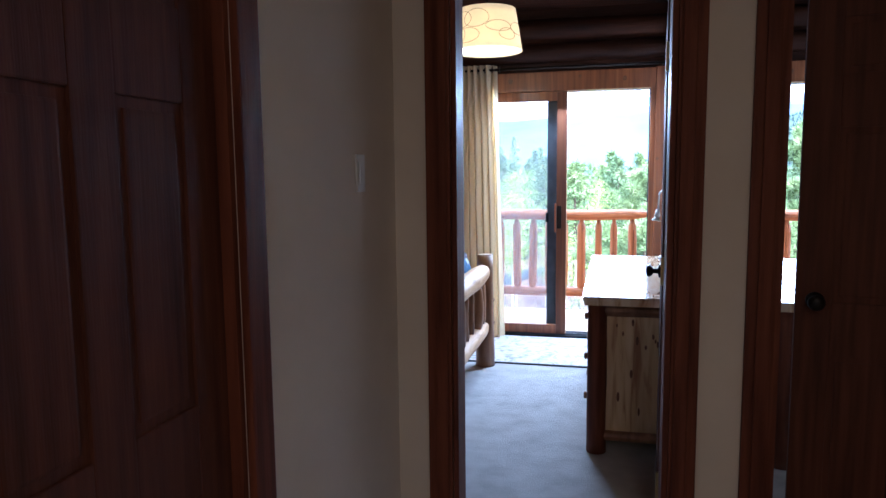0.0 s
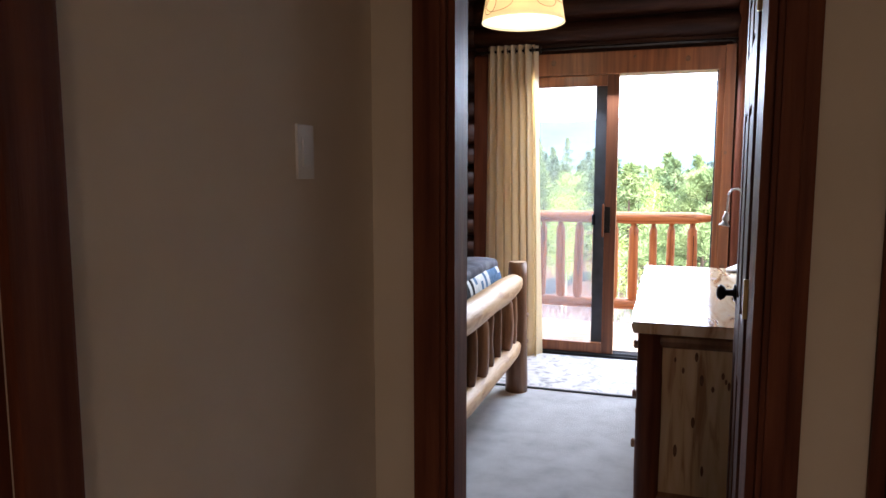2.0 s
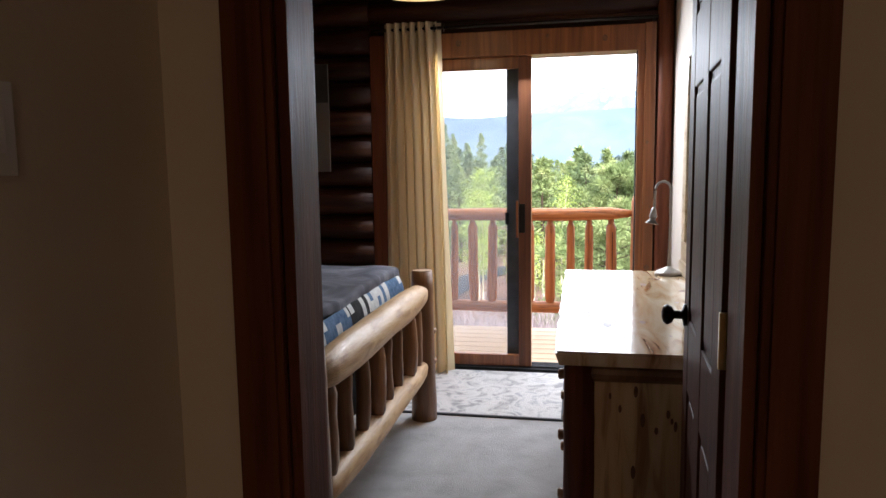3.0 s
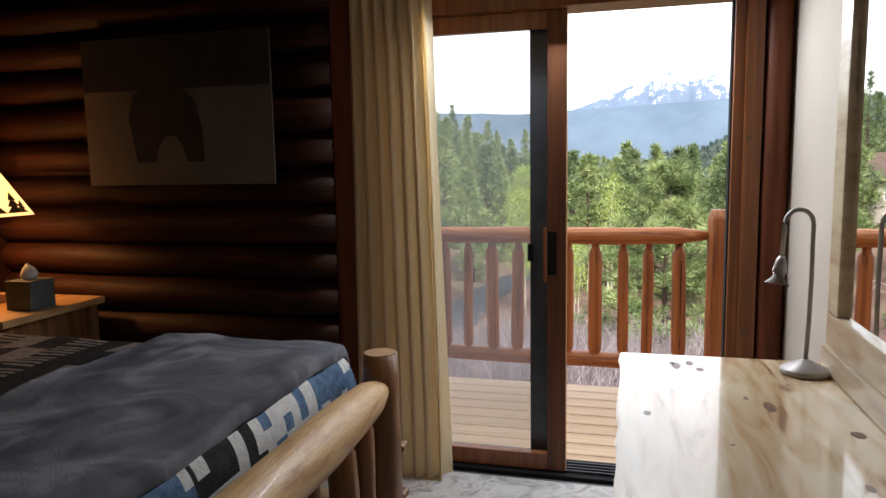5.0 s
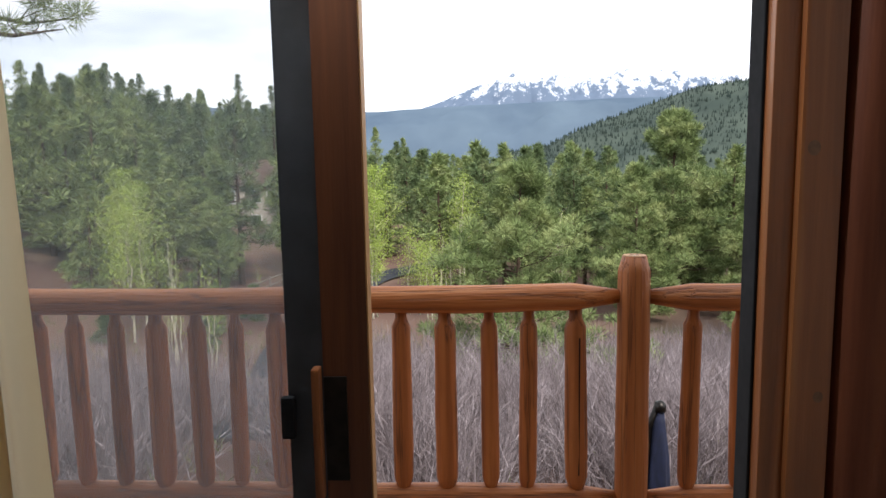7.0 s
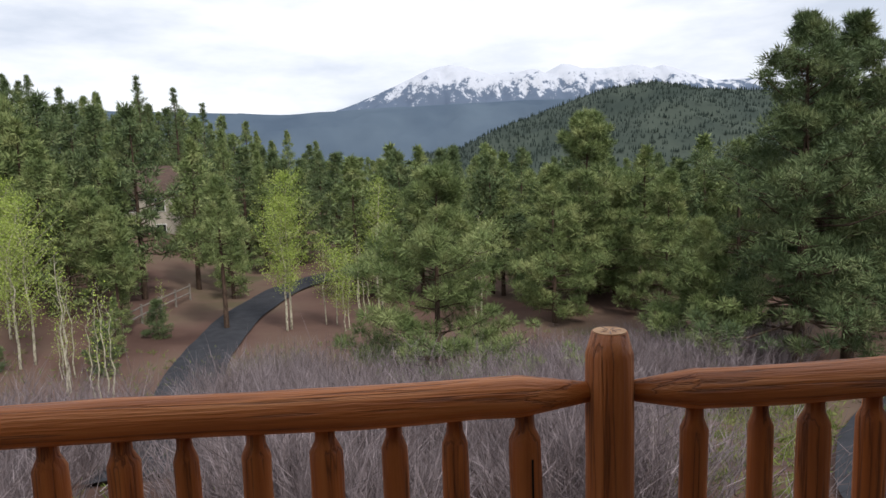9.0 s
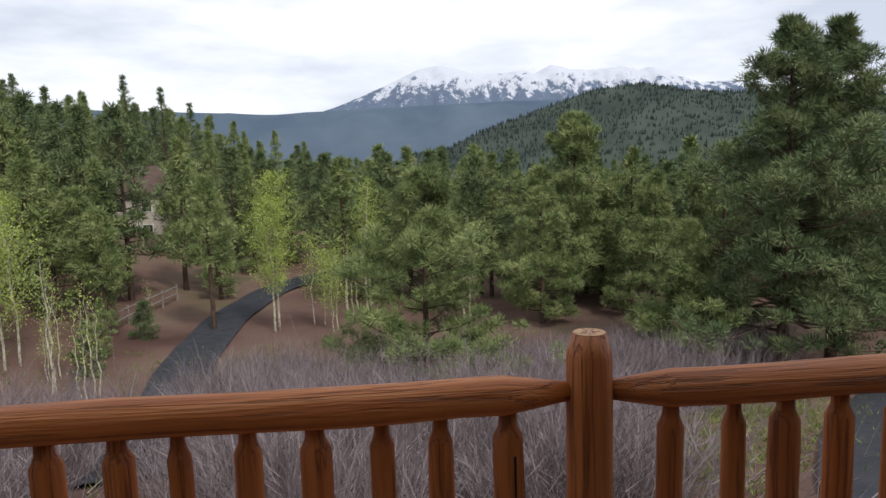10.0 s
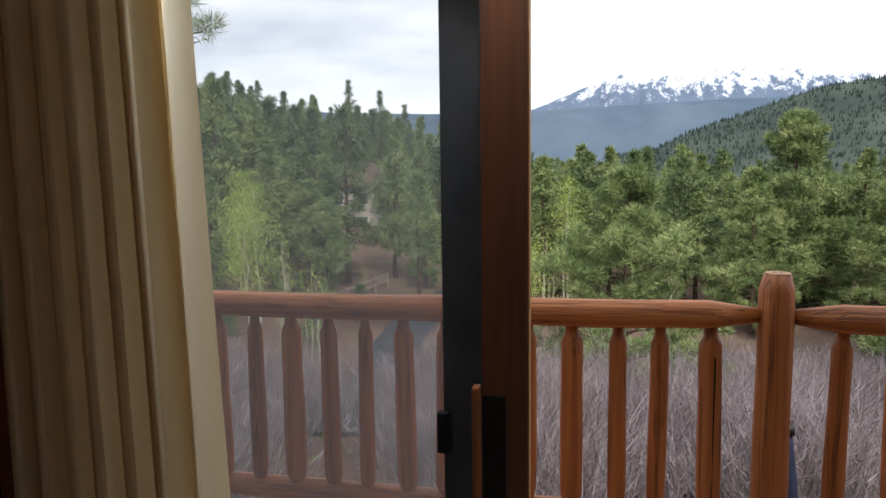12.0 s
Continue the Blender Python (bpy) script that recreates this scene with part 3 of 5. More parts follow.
part("casing", box(-0.32, -0.30, -5.25, -4.52, 2.06, 2.15, 0.006), DARK_Z, d)
part("jamb", box(-0.44, -0.32, -4.54, -4.52, 0, 2.06, 0.002), DARK_Z, d)
part("jamb", box(-0.44, -0.32, -5.25, -5.235, 0, 2.06, 0.002), DARK_Z, d)

sw = thing("light_switch", (-0.32, -3.79, 1.41), "white rocker light switch on the hall wall", "switch")
part("plate", box(-0.319, -0.312, -3.825, -3.755, 1.352, 1.468, 0.002), PLASTIC, sw)
part("rocker", box(-0.312, -0.308, -3.807, -3.773, 1.378, 1.442, 0.002), PLASTIC, sw)


# ---- bedroom things ----
def log_spindle(x, y, z0, z1, r, seed):
    n = 9
    lean = 0.012 * math.sin(seed * 1.7)
    pts = [(x + lean * math.sin(i / (n - 1) * 3.1), y + 0.5 * lean * i / (n - 1), z0 + (z1 - z0) * i / (n - 1)) for i in range(n)]
    rad = [r * (0.62 if i in (0, n - 1) else 0.95 if i in (1, n - 2) else 1.0 + 0.06 * noise.noise(Vector((i, seed, 0)))) for i in range(n)]
    return tube(pts, rad, 12, None, 0.12, seed)


BX = -0.435
bed = thing("bed", (-1.5, -1.75, 0), "log-framed bed made up with a patterned quilt and grey blanket", "bed")
for y in (-0.96, -2.56):
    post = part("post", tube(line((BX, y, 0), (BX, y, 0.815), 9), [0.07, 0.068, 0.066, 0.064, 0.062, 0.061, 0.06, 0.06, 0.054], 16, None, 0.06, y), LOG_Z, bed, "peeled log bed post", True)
    part("cut_end", tube([(BX, y, 0.812), (BX, y, 0.818)], 0.052, 16), LOG_END, post, "sawn log end")
part("top_rail", tube(line((BX + 0.005, -0.97, 0.70), (BX + 0.005, -2.55, 0.70), 14), [0.03, 0.058, 0.066] + [0.07] * 8 + [0.066, 0.058, 0.03], 16, None, 0.08, 5), LOG_Y, bed, "thick peeled log rail", True)
part("bottom_rail", tube(line((BX + 0.005, -0.97, 0.30), (BX + 0.005, -2.55, 0.30), 14), [0.025, 0.045, 0.052] + [0.056] * 8 + [0.052, 0.045, 0.025], 16, None, 0.08, 6), LOG_Y, bed, "peeled log rail", True)
for i in range(8):
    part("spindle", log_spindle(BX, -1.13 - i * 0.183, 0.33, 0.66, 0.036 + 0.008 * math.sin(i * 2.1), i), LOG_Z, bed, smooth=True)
for z in (0.30, 0.47):
    part("tenon", tube([(BX + 0.04, -0.905, z), (BX + 0.04, -0.86, z)], 0.016, 10), LOG_Z, bed)
for y in (-1.02, -2.5):
    part("side_rail", tube(line((BX, y, 0.3), (-2.6, y, 0.3), 8), 0.055, 14, None, 0.06, y), LOG_Y, bed, smooth=True)
part("box_spring", box(-2.6, -0.64, -2.42, -1.1, 0.2, 0.44, 0.03), QUILT_D, bed)


def cloth(x0, x1, y0, y1, top, drop_x1, drop_y, thick=0.0, seed=0, nx=60, ny=60, sag=0.012):
    """A bed cover lying on the mattress and falling over its edges."""
    bm = bmesh.new()
    grid = []
    for i in range(nx + 1):
        row = []
        for j in range(ny + 1):
            u, v = i / nx, j / ny
            x, y = x0 + (x1 - x0) * u, y0 + (y1 - y0) * v
            z = top
            ex = max(0, (x - (x1 - drop_x1)) / drop_x1) if drop_x1 else 0
            ey = max(0, (abs(y - (y0 + y1) / 2) - ((y1 - y0) / 2 - drop_y)) / drop_y) if drop_y else 0
            if ex > 0:
                x = x1 - drop_x1 + drop_x1 * (0.22 * math.sin(min(1, ex * 1.6) * math.pi / 2))
                z -= drop_x1 * (1 - math.cos(min(1, ex) * math.pi / 2)) * 0.95
            if ey > 0:
                s = 1 if y > (y0 + y1) / 2 else -1
                y = (y0 + y1) / 2 + s * ((y1 - y0) / 2 - drop_y + drop_y * 0.2 * math.sin(min(1, ey * 1.6) * math.pi / 2))
                z -= drop_y * (1 - math.cos(min(1, ey) * math.pi / 2)) * 0.95
            w = Vector((x * 3.1, y * 3.1, seed))
            z += sag * noise.noise(w) + 0.4 * sag * noise.noise(w * 3.3) + thick
            row.append(bm.verts.new((x, y, z)))
        grid.append(row)
    for i in range(nx):
        for j in range(ny):
            bm.faces.new((grid[i][j], grid[i + 1][j], grid[i + 1][j + 1], grid[i][j + 1]))
    return bm


def quilt_cloth(bm, mats_of):
    for f in bm.faces:
        c = f.calc_center_median()
        f.material_index = mats_of(c)


part("mattress", box(-2.6, -0.66, -2.4, -1.0, 0.44, 0.77, 0.05), QUILT_W, bed)
bm = cloth(-2.6, -0.31, -2.86, -0.64, 0.80, 0.3, 0.3, 0.0, 1, 150, 150)


def quilt_pattern(c):
    band = int((c.x + 3.0) / 0.115)
    cell = int((c.y + 3.0) / (0.09 if band % 3 == 0 else 0.16))
    h = math.sin(band * 12.9898 + cell * 78.233) * 43758.5453
    h -= math.floor(h)
    if c.x > -0.615:
        h = math.sin(int((c.y + 3.0) / 0.047) * 12.9898 + int(c.z / 0.05) * 78.233) * 43758.5453
        h -= math.floor(h)
        wide = int((c.y + 3.0) / 0.3) % 3
        return (2 if h < 0.7 else 3) if wide == 0 else (3 if h < 0.5 else 0) if wide == 1 else (3 if h < 0.7 else 2)
    if band % 3 == 0:
        return 1 if (int(c.y * 60) % 2 == 0) else 0
    return 1 if h < 0.42 else 0


quilt_cloth(bm, quilt_pattern)
quilt = part("quilt", bm, QUILT_D, bed, "dark quilt with taupe, blue and ivory patches", True)
for mm in (QUILT_T, QUILT_B, QUILT_W):
    quilt.data.materials.append(mm)
bl = thing("blanket", (-0.9, -1.75, 0.82), "folded grey fleece blanket laid across the foot of the bed", "blanket")
bm = cloth(-1.27, -0.53, -2.84, -0.665, 0.832, 0.06, 0.26, 0.0, 4, 60, 70, 0.02)
bmesh.ops.solidify(bm, geom=bm.faces[:], thickness=0.02)
part("fleece", bm, BLANKET, bl, smooth=True)

rug = thing("rug", (-0.17, -0.49, 0.0), "pale faded patterned rug with dark binding by the glass door", "rug")
part("woven_field", box(-0.66, 0.30, -0.89, -0.07, 0.001, 0.013, 0.004), RUG, rug)
for a in ((-0.675, 0.315, -0.905, -0.89), (-0.675, 0.315, -0.07, -0.055), (-0.675, -0.66, -0.89, -0.07), (0.30, 0.315, -0.89, -0.07)):
    part("binding", box(*a, 0.001, 0.012, 0.003), RUG_EDGE, rug)


def curtain(x0, x1, y, z0, z1, folds):
    """Soft pleats, deeper towards the floor, with the free edge turned to the glass."""
    bm = bmesh.new()
    nx, nz = folds * 14, 28
    grid = []
    for i in range(nx + 1):
        u = i / nx
        row = []
        for j in range(nz + 1):
            v = j / nz
            ph = u * folds * 2 * math.pi + 0.6 * math.sin((1 - v) * 2.2 + u * 5) * (1 - v)
            amp = (0.03 + 0.02 * (1 - v)) * (1 + 0.4 * noise.noise(Vector((u * 6, v * 1.3, 1))))
            w = math.sin(ph)
            edge = smooth_end((u - 0.93) / 0.07)
            x = x0 + (x1 - x0) * u + 0.016 * math.sin(ph * 2 + 0.7) + (1 - v) * (u - 0.2) * 0.072
            yy = y + amp * (w + 0.22 * math.sin(3 * ph)) * (1 - edge) + 0.05 * edge
            row.append(bm.verts.new((x, yy, z0 + (z1 - z0) * v + 0.006 * w * (j == 0))))
        grid.append(row)
    for i in range(nx):
        for j in range(nz):
            bm.faces.new((grid[i][j], grid[i + 1][j], grid[i + 1][j + 1], grid[i][j + 1]))
    return bm


def smooth_end(v):
    v = max(0.0, min(1.0, v))
    return v * v * (3 - 2 * v)


cur = thing("curtain", (-0.63, -0.13, 0), "cream linen eyelet curtain drawn to the side of the glass door", "curtain")
part("cloth", curtain(-0.85, -0.495, -0.13, 0.012, 2.275, 7), CURTAIN, cur, smooth=True)
for i in range(7):
    part("eyelet", tube([(-0.82 + i * 0.06, -0.13, 2.235 + 0.0), (-0.817 + i * 0.06, -0.13, 2.235)], 0.024, 14), IRON, cur)
rod = thing("curtain_rod", (-0.1, -0.13, 2.235), "slim dark curtain rod above the glass door", "curtain rod")
part("pole", tube([(-0.93, -0.13, 2.235), (0.84, -0.13, 2.235)], 0.0105, 12), IRON, rod, smooth=True)
for x in (-0.9, 0.82):
    part("bracket", box(x - 0.008, x + 0.008, -0.13, -0.052, 2.228, 2.242, 0.003), IRON, rod)

# dresser
DX0, DX1, DY0, DY1, DZ = 0.335, 0.915, -2.42, -0.77, 0.80


def dresser(dx, name, label, group=""):
    d = thing(name, (DX0 + 0.29 + dx, -1.6, 0), label, "dresser", group)
    bm = bmesh.new()
    ny = 60
    ring_t, ring_b = [], []
    outline = [(DX1, DY0 - 0.03), (DX1, DY1 + 0.03)]
    for i in range(ny + 1):
        y = DY1 + 0.03 + (DY0 - DY1 - 0.06) * i / ny
        outline.append((DX0 - 0.022 + 0.016 * noise.noise(Vector((y * 2.6, 1, 0))) + 0.008 * noise.noise(Vector((y * 9, 4, 0))), y))
    t = [bm.verts.new((x + dx, y, DZ)) for x, y in outline]
    b = [bm.verts.new((x + dx + (0.014 if x < 0.6 else 0), y, DZ - 0.042)) for x, y in outline]
    bm.faces.new(t)
    bm.faces.new(b[::-1])
    for i in range(len(t)):
        k = (i + 1) % len(t)
        bm.faces.new((t[k], t[i], b[i], b[k]))
    bmesh.ops.recalc_face_normals(bm, faces=bm.faces[:])
    bmesh.ops.bevel(bm, geom=[e for e in bm.edges if all(abs(v.co.z - DZ) < 1e-5 for v in e.verts)], offset=0.006, segments=2, affect="EDGES")
    top = part("top", bm, PINE_TOP, d, "varnished knotty pine slab with live edge")
    rnd = random.Random(5)
    for i in range(26):
        kx, ky, kr = rnd.uniform(DX0 + 0.05, DX1 - 0.05) + dx, rnd.uniform(DY0, DY1), rnd.uniform(0.005, 0.017)
        kb = bmesh.new()
        bmesh.ops.create_circle(kb, cap_ends=True, radius=kr, segments=14, matrix=Matrix.Translation((kx, ky, DZ + 0.0006)) @ Matrix.Diagonal((1, rnd.uniform(1.2, 2.6), 1, 1)))
        part("knot", kb, KNOT, top)
    part("carcass", box(DX0 + 0.05 + dx, DX1 - 0.02 + dx, DY0 + 0.05, DY1 - 0.05, 0.06, DZ - 0.043, 0.003), PINE_SIDE, d)
    for y, s in ((DY0, 1), (DY1, -1)):
        side = part("end_panel", box(DX0 + 0.1 + dx, DX1 - 0.1 + dx, y + s * 0.02, y + s * 0.045, 0.1, DZ - 0.06, 0.004), PINE_SIDE, d, "pale knotty pine end panel")
        for i in range(14):
            kx, kz = rnd.uniform(DX0 + 0.13, DX1 - 0.13) + dx, rnd.uniform(0.14, DZ - 0.1)
            kb = bmesh.new()
            bmesh.ops.create_circle(kb, cap_ends=True, radius=rnd.uniform(0.004, 0.008), segments=12, matrix=Matrix.Translation((kx, y + s * (0.019 if s > 0 else 0.019), kz)) @ Matrix.Rotation(radians(90), 4, "X") @ Matrix.Diagonal((1, rnd.uniform(1.2, 4), 1, 1)))
            part("knot", kb, KNOT, side)
        part("cross_rail", tube(line((DX0 + 0.05 + dx, y + s * 0.03, DZ - 0.075), (DX1 - 0.05 + dx, y + s * 0.03, DZ - 0.075), 5), 0.03, 12, None, 0.08, 3), LOG_Z, d)
        part("cross_rail", tube(line((DX0 + 0.05 + dx, y + s * 0.03, 0.09), (DX1 - 0.05 + dx, y + s * 0.03, 0.09), 5), 0.03, 12, None, 0.08, 4), LOG_Z, d)
        for x in (DX0 + 0.055, DX1 - 0.055):
            part("log_post", tube(line((x + dx, y + s * 0.03, 0), (x + dx, y + s * 0.03, DZ - 0.043), 9), 0.048, 14, None, 0.1, x + y), DARK_Z, d, "dark log corner post", True)
    for r in range(3):
        for c in range(2):
            y0 = DY0 + 0.09 + c * 0.745
            z0 = 0.12 + r * 0.215
            dr = part("drawer", box(DX0 + 0.024 + dx, DX0 + 0.05 + dx, y0, y0 + 0.72, z0, z0 + 0.195, 0.006), PINE_SIDE, d)
            for ky in (y0 + 0.15, y0 + 0.57):
                part("knob", tube([(DX0 + 0.024 - q + dx, ky, z0 + 0.1) for q in (0, 0.02, 0.035, 0.04)], [0.012, 0.018, 0.02, 0.012], 12), LOG_Z, dr, "turned log knob", True)
    return d


dresser(0, "dresser", "knotty pine log dresser with a live-edge top")
dresser(0.86, "dresser", "knotty pine log dresser in the neighbouring room")

mir = thing("mirror", (0.93, -1.4, 0.8), "large mirror in a pale knotty pine frame above the dresser", "mirror")
MY0, MY1, MZ0, MZ1 = -2.1, -0.80, 0.87, 1.98
for a in ((MY0, MY1, MZ0, MZ0 + 0.1), (MY0, MY1, MZ1 - 0.1, MZ1), (MY0, MY0 + 0.1, MZ0 + 0.1, MZ1 - 0.1), (MY1 - 0.1, MY1, MZ0 + 0.1, MZ1 - 0.1)):
    part("frame", box(0.905, 0.949, *a, 0.008), MIRROR_WOOD, mir)
part("silvered_glass", box(0.925, 0.93, MY0 + 0.1, MY1 - 0.1, MZ0 + 0.1, MZ1 - 0.1, 0), MIRROR, mir, "silvered mirror glass")
part("foot_rail", box(0.895, 0.949, MY0, MY1, 0.802, 0.87, 0.006), MIRROR_WOOD, mir)

# gooseneck desk lamp
LX, LY = 0.835, -0.88
dl = thing("desk_lamp", (LX, LY, DZ), "warm grey metal gooseneck desk lamp standing on the dresser", "lamp")
part("base", lathe([(0.0, 0.0), (0.066, 0.001), (0.068, 0.01), (0.06, 0.018), (0.03, 0.032), (0.012, 0.042), (0.0, 0.044)], (LX, LY, DZ + 0.001)), LAMP_GREY, dl, smooth=True)
pts = [(LX, LY, DZ + 0.04), (LX + 0.004, LY, DZ + 0.15), (LX + 0.006, LY, DZ + 0.28), (LX + 0.005, LY, DZ + 0.38)]
for i in range(13):
    a = math.pi * i / 12
    pts.append((LX - 0.034 + 0.039 * math.cos(a), LY - 0.02 * i / 12, DZ + 0.43 + 0.045 * math.sin(a)))
pts.append((LX - 0.078, LY - 0.024, DZ + 0.34))
part("neck", tube(pts, 0.0065, 12), LAMP_GREY, dl, smooth=True)
part("shade", tube([(LX - 0.078, LY - 0.023, DZ + 0.345), (LX - 0.08, LY - 0.025, DZ + 0.33), (LX - 0.083, LY - 0.026, DZ + 0.30), (LX - 0.089, LY - 0.03, DZ + 0.265)], [0.008, 0.014, 0.02, 0.034], 20), LAMP_GREY, dl, smooth=True)
part("cable", tube([(LX + 0.05, LY, DZ + 0.008), (LX + 0.075, LY - 0.02, DZ + 0.005), (LX + 0.1, LY - 0.06, DZ + 0.005)], 0.003, 8), LAMP_GREY, dl)

# ceiling pendant
PX, PY, PZ = -0.37, -1.2, 2.2
pl = thing("pendant_lamp", (PX, PY, PZ), "cream drum shade ceiling lamp with stitched loops", "lamp")
bm = tube([(PX, PY, PZ + 0.27 * i / 6) for i in range(7)], [0.232 - 0.045 * i / 6 for i in range(7)], 40, None, 0, 0, 1, False)
bmesh.ops.solidify(bm, geom=bm.faces[:], thickness=0.003)
shade = part("shade", bm, SHADE_CEIL, pl, "cream fabric lamp shade", True)
rnd = random.Random(3)
for i in range(11):
    a0, z0, w, h = rnd.uniform(0, 6.28), rnd.uniform(0.07, 0.2), rnd.uniform(0.25, 0.5), rnd.uniform(0.03, 0.06)
    loop = []
    for q in range(25):
        b = 2 * math.pi * q / 24
        zz = z0 + h * math.sin(b)
        rr = 0.233 - 0.045 * zz / 0.27 + 0.001
        loop.append((PX + rr * math.cos(a0 + w * math.cos(b)), PY + rr * math.sin(a0 + w * math.cos(b)), PZ + zz))
    part("stitching", tube(loop, 0.0016, 5, None, 0, 0, 1, False), SCREEN_INK, shade)
part("diffuser", tube([(PX, PY, PZ + 0.012), (PX, PY, PZ + 0.016)], 0.222, 32), lit_shade("lit_diffuser", (0.8, 0.76, 0.68), 0.4), pl, "white diffuser disc")
part("rod", tube([(PX, PY, PZ + 0.2), (PX, PY, CEIL)], 0.008, 10), IRON, pl)
lamp = new("pendant_bulb", bpy.data.lights.new("pendant_bulb", "POINT"))
lamp.data.energy, lamp.data.color, lamp.data.shadow_soft_size = 0.35, (1.0, 0.78, 0.5), 0.1
lamp.location = (PX, PY, PZ - 0.02)

# bedside: nightstand, lamp, tissues
ns = thing("nightstand", (-2.55, -0.42, 0), "honey pine nightstand beside the bed", "nightstand")
part("top", box(-2.91, -2.22, -0.72, -0.12, 0.755, 0.79, 0.008), LOG_Y, ns)
part("carcass", box(-2.87, -2.27, -0.68, -0.14, 0.08, 0.755, 0.004), LOG_Z, ns)
for x in (-2.86, -2.28):
    for y in (-0.66, -0.16):
        part("leg", tube([(x, y, 0), (x, y, 0.755)], 0.035, 12), LOG_Z, ns, smooth=True)
tl = thing("table_lamp", (-2.71, -0.42, 0.79), "lit table lamp with a log stem and pine-tree parchment shade", "lamp")
part("foot", box(-2.83, -2.59, -0.54, -0.30, 0.791, 0.83, 0.012), LOG_Y, tl)
part("stem", tube(line((-2.71, -0.42, 0.83), (-2.71, -0.42, 1.2), 6), 0.058, 16, None, 0.08, 2), LOG_Z, tl, smooth=True)
bm = bmesh.new()
lo = [bm.verts.new((-2.71 + sx * 0.2, -0.42 + sy * 0.2, 1.21)) for sx, sy in ((-1, -1), (1, -1), (1, 1), (-1, 1))]
hi = [bm.verts.new((-2.71 + sx * 0.085, -0.42 + sy * 0.085, 1.47)) for sx, sy in ((-1, -1), (1, -1), (1, 1), (-1, 1))]
for i in range(4):
    bm.faces.new((lo[i], lo[(i + 1) % 4], hi[(i + 1) % 4], hi[i]))
bmesh.ops.solidify(bm, geom=bm.faces[:], thickness=0.004)
sh = part("shade", bm, SHADE_LIT, tl, "lit parchment shade")
for i, (cx, w, h) in enumerate(((-0.12, 0.05, 0.12), (-0.02, 0.07, 0.18), (0.1, 0.05, 0.1), (0.14, 0.03, 0.06))):
    for face in range(2):
        bm = bmesh.new()
        for lv in range(3):
            z0 = 0.015 + h * lv * 0.3
            ww = w * (1 - lv * 0.27)
            tri = []
            for dx, zz in ((-ww, z0), (ww, z0), (0, z0 + h * 0.42)):
                out = 0.2 - 0.115 * zz / 0.26 + 0.003 + 0.001 * lv
                p = (-2.71 + cx + dx, -0.42 - out, 1.21 + zz) if face == 0 else (-2.71 + out, -0.42 + cx + dx, 1.21 + zz)
                tri.append(bm.verts.new(p))
            bm.faces.new(tri)
        part("tree_print", bm, SCREEN_INK, sh)
lamp = new("table_bulb", bpy.data.lights.new("table_bulb", "POINT"))
lamp.data.energy, lamp.data.color, lamp.data.shadow_soft_size = 4.5, (1.0, 0.46, 0.15), 0.05
lamp.location = (-2.71, -0.42, 1.32)
tb = thing("tissue_box", (-2.34, -0.45, 0.79), "teal grey cube tissue box on the nightstand", "tissue box")
part("carton", box(-2.41, -2.27, -0.52, -0.38, 0.791, 0.925, 0.004), TEAL, tb)
part("tissue", tube([(-2.34, -0.45, 0.92), (-2.34, -0.45, 0.945), (-2.345, -0.45, 0.975), (-2.35, -0.445, 1.0)], [0.02, 0.035, 0.026, 0.006], 9, None, 0.5, 1), TISSUE, tb, smooth=True)

# printed bear hanging
pic = thing("wall_hanging", (-1.75, -0.1, 1.34), "pale cloth wall hanging with a dark animal shape", "wall hanging")
part("cloth", box(-2.27, -1.245, -0.10, -0.092, 1.345, 2.05, 0.002), PRINT_L, pic)
part("upper_field", box(-2.267, -1.248, -0.105, -0.101, 1.80, 2.047, 0.001), PRINT_D, pic, "dark upper field of the print")
bm = bmesh.new()
arch = [(-0.2, 0.11), (-0.1, 0.11), (-0.08, 0.18), (-0.04, 0.235), (0.02, 0.235), (0.06, 0.18), (0.08, 0.11), (0.17, 0.11), (0.165, 0.26), (0.13, 0.4), (0.05, 0.47), (-0.1, 0.48), (-0.2, 0.44), (-0.235, 0.33)]
vs = [bm.verts.new((-1.78 + x, -0.106, 1.345 + z)) for x, z in arch]
bm.faces.new(vs)
ext = bmesh.ops.extrude_face_region(bm, geom=bm.faces[:])
bmesh.ops.translate(bm, verts=[v for v in ext["geom"] if isinstance(v, bmesh.types.BMVert)], vec=(0, 0.003, 0))
part("animal_shape", bm, PRINT_D, pic, "dark four-legged silhouette")


# ---- deck and log railing ----
deck = tagged(new("deck"), "honey-coloured wooden balcony deck", "", "", "structure")
DK = -0.075
brd = box(-5.0, 6.0, 0, 0.138, DK - 0.035, DK, 0.004)
first = part("plank", brd, DECK, deck)
first.location = (0, 0.16, 0)
for i in range(1, 10):
    o = new("plank", first.data)
    o.parent = deck
    o.location = (0.03 * math.sin(i * 4), 0.16 + i * 0.1445, 0)
part("joist", box(-5.0, 6.0, 0.15, 1.58, DK - 0.25, DK - 0.05, 0.004), DECK, deck)
RY = 1.51
rails = thing("deck_railing", (0.88, RY, DK), "orange-stained peeled log railing along the deck edge", "railing")


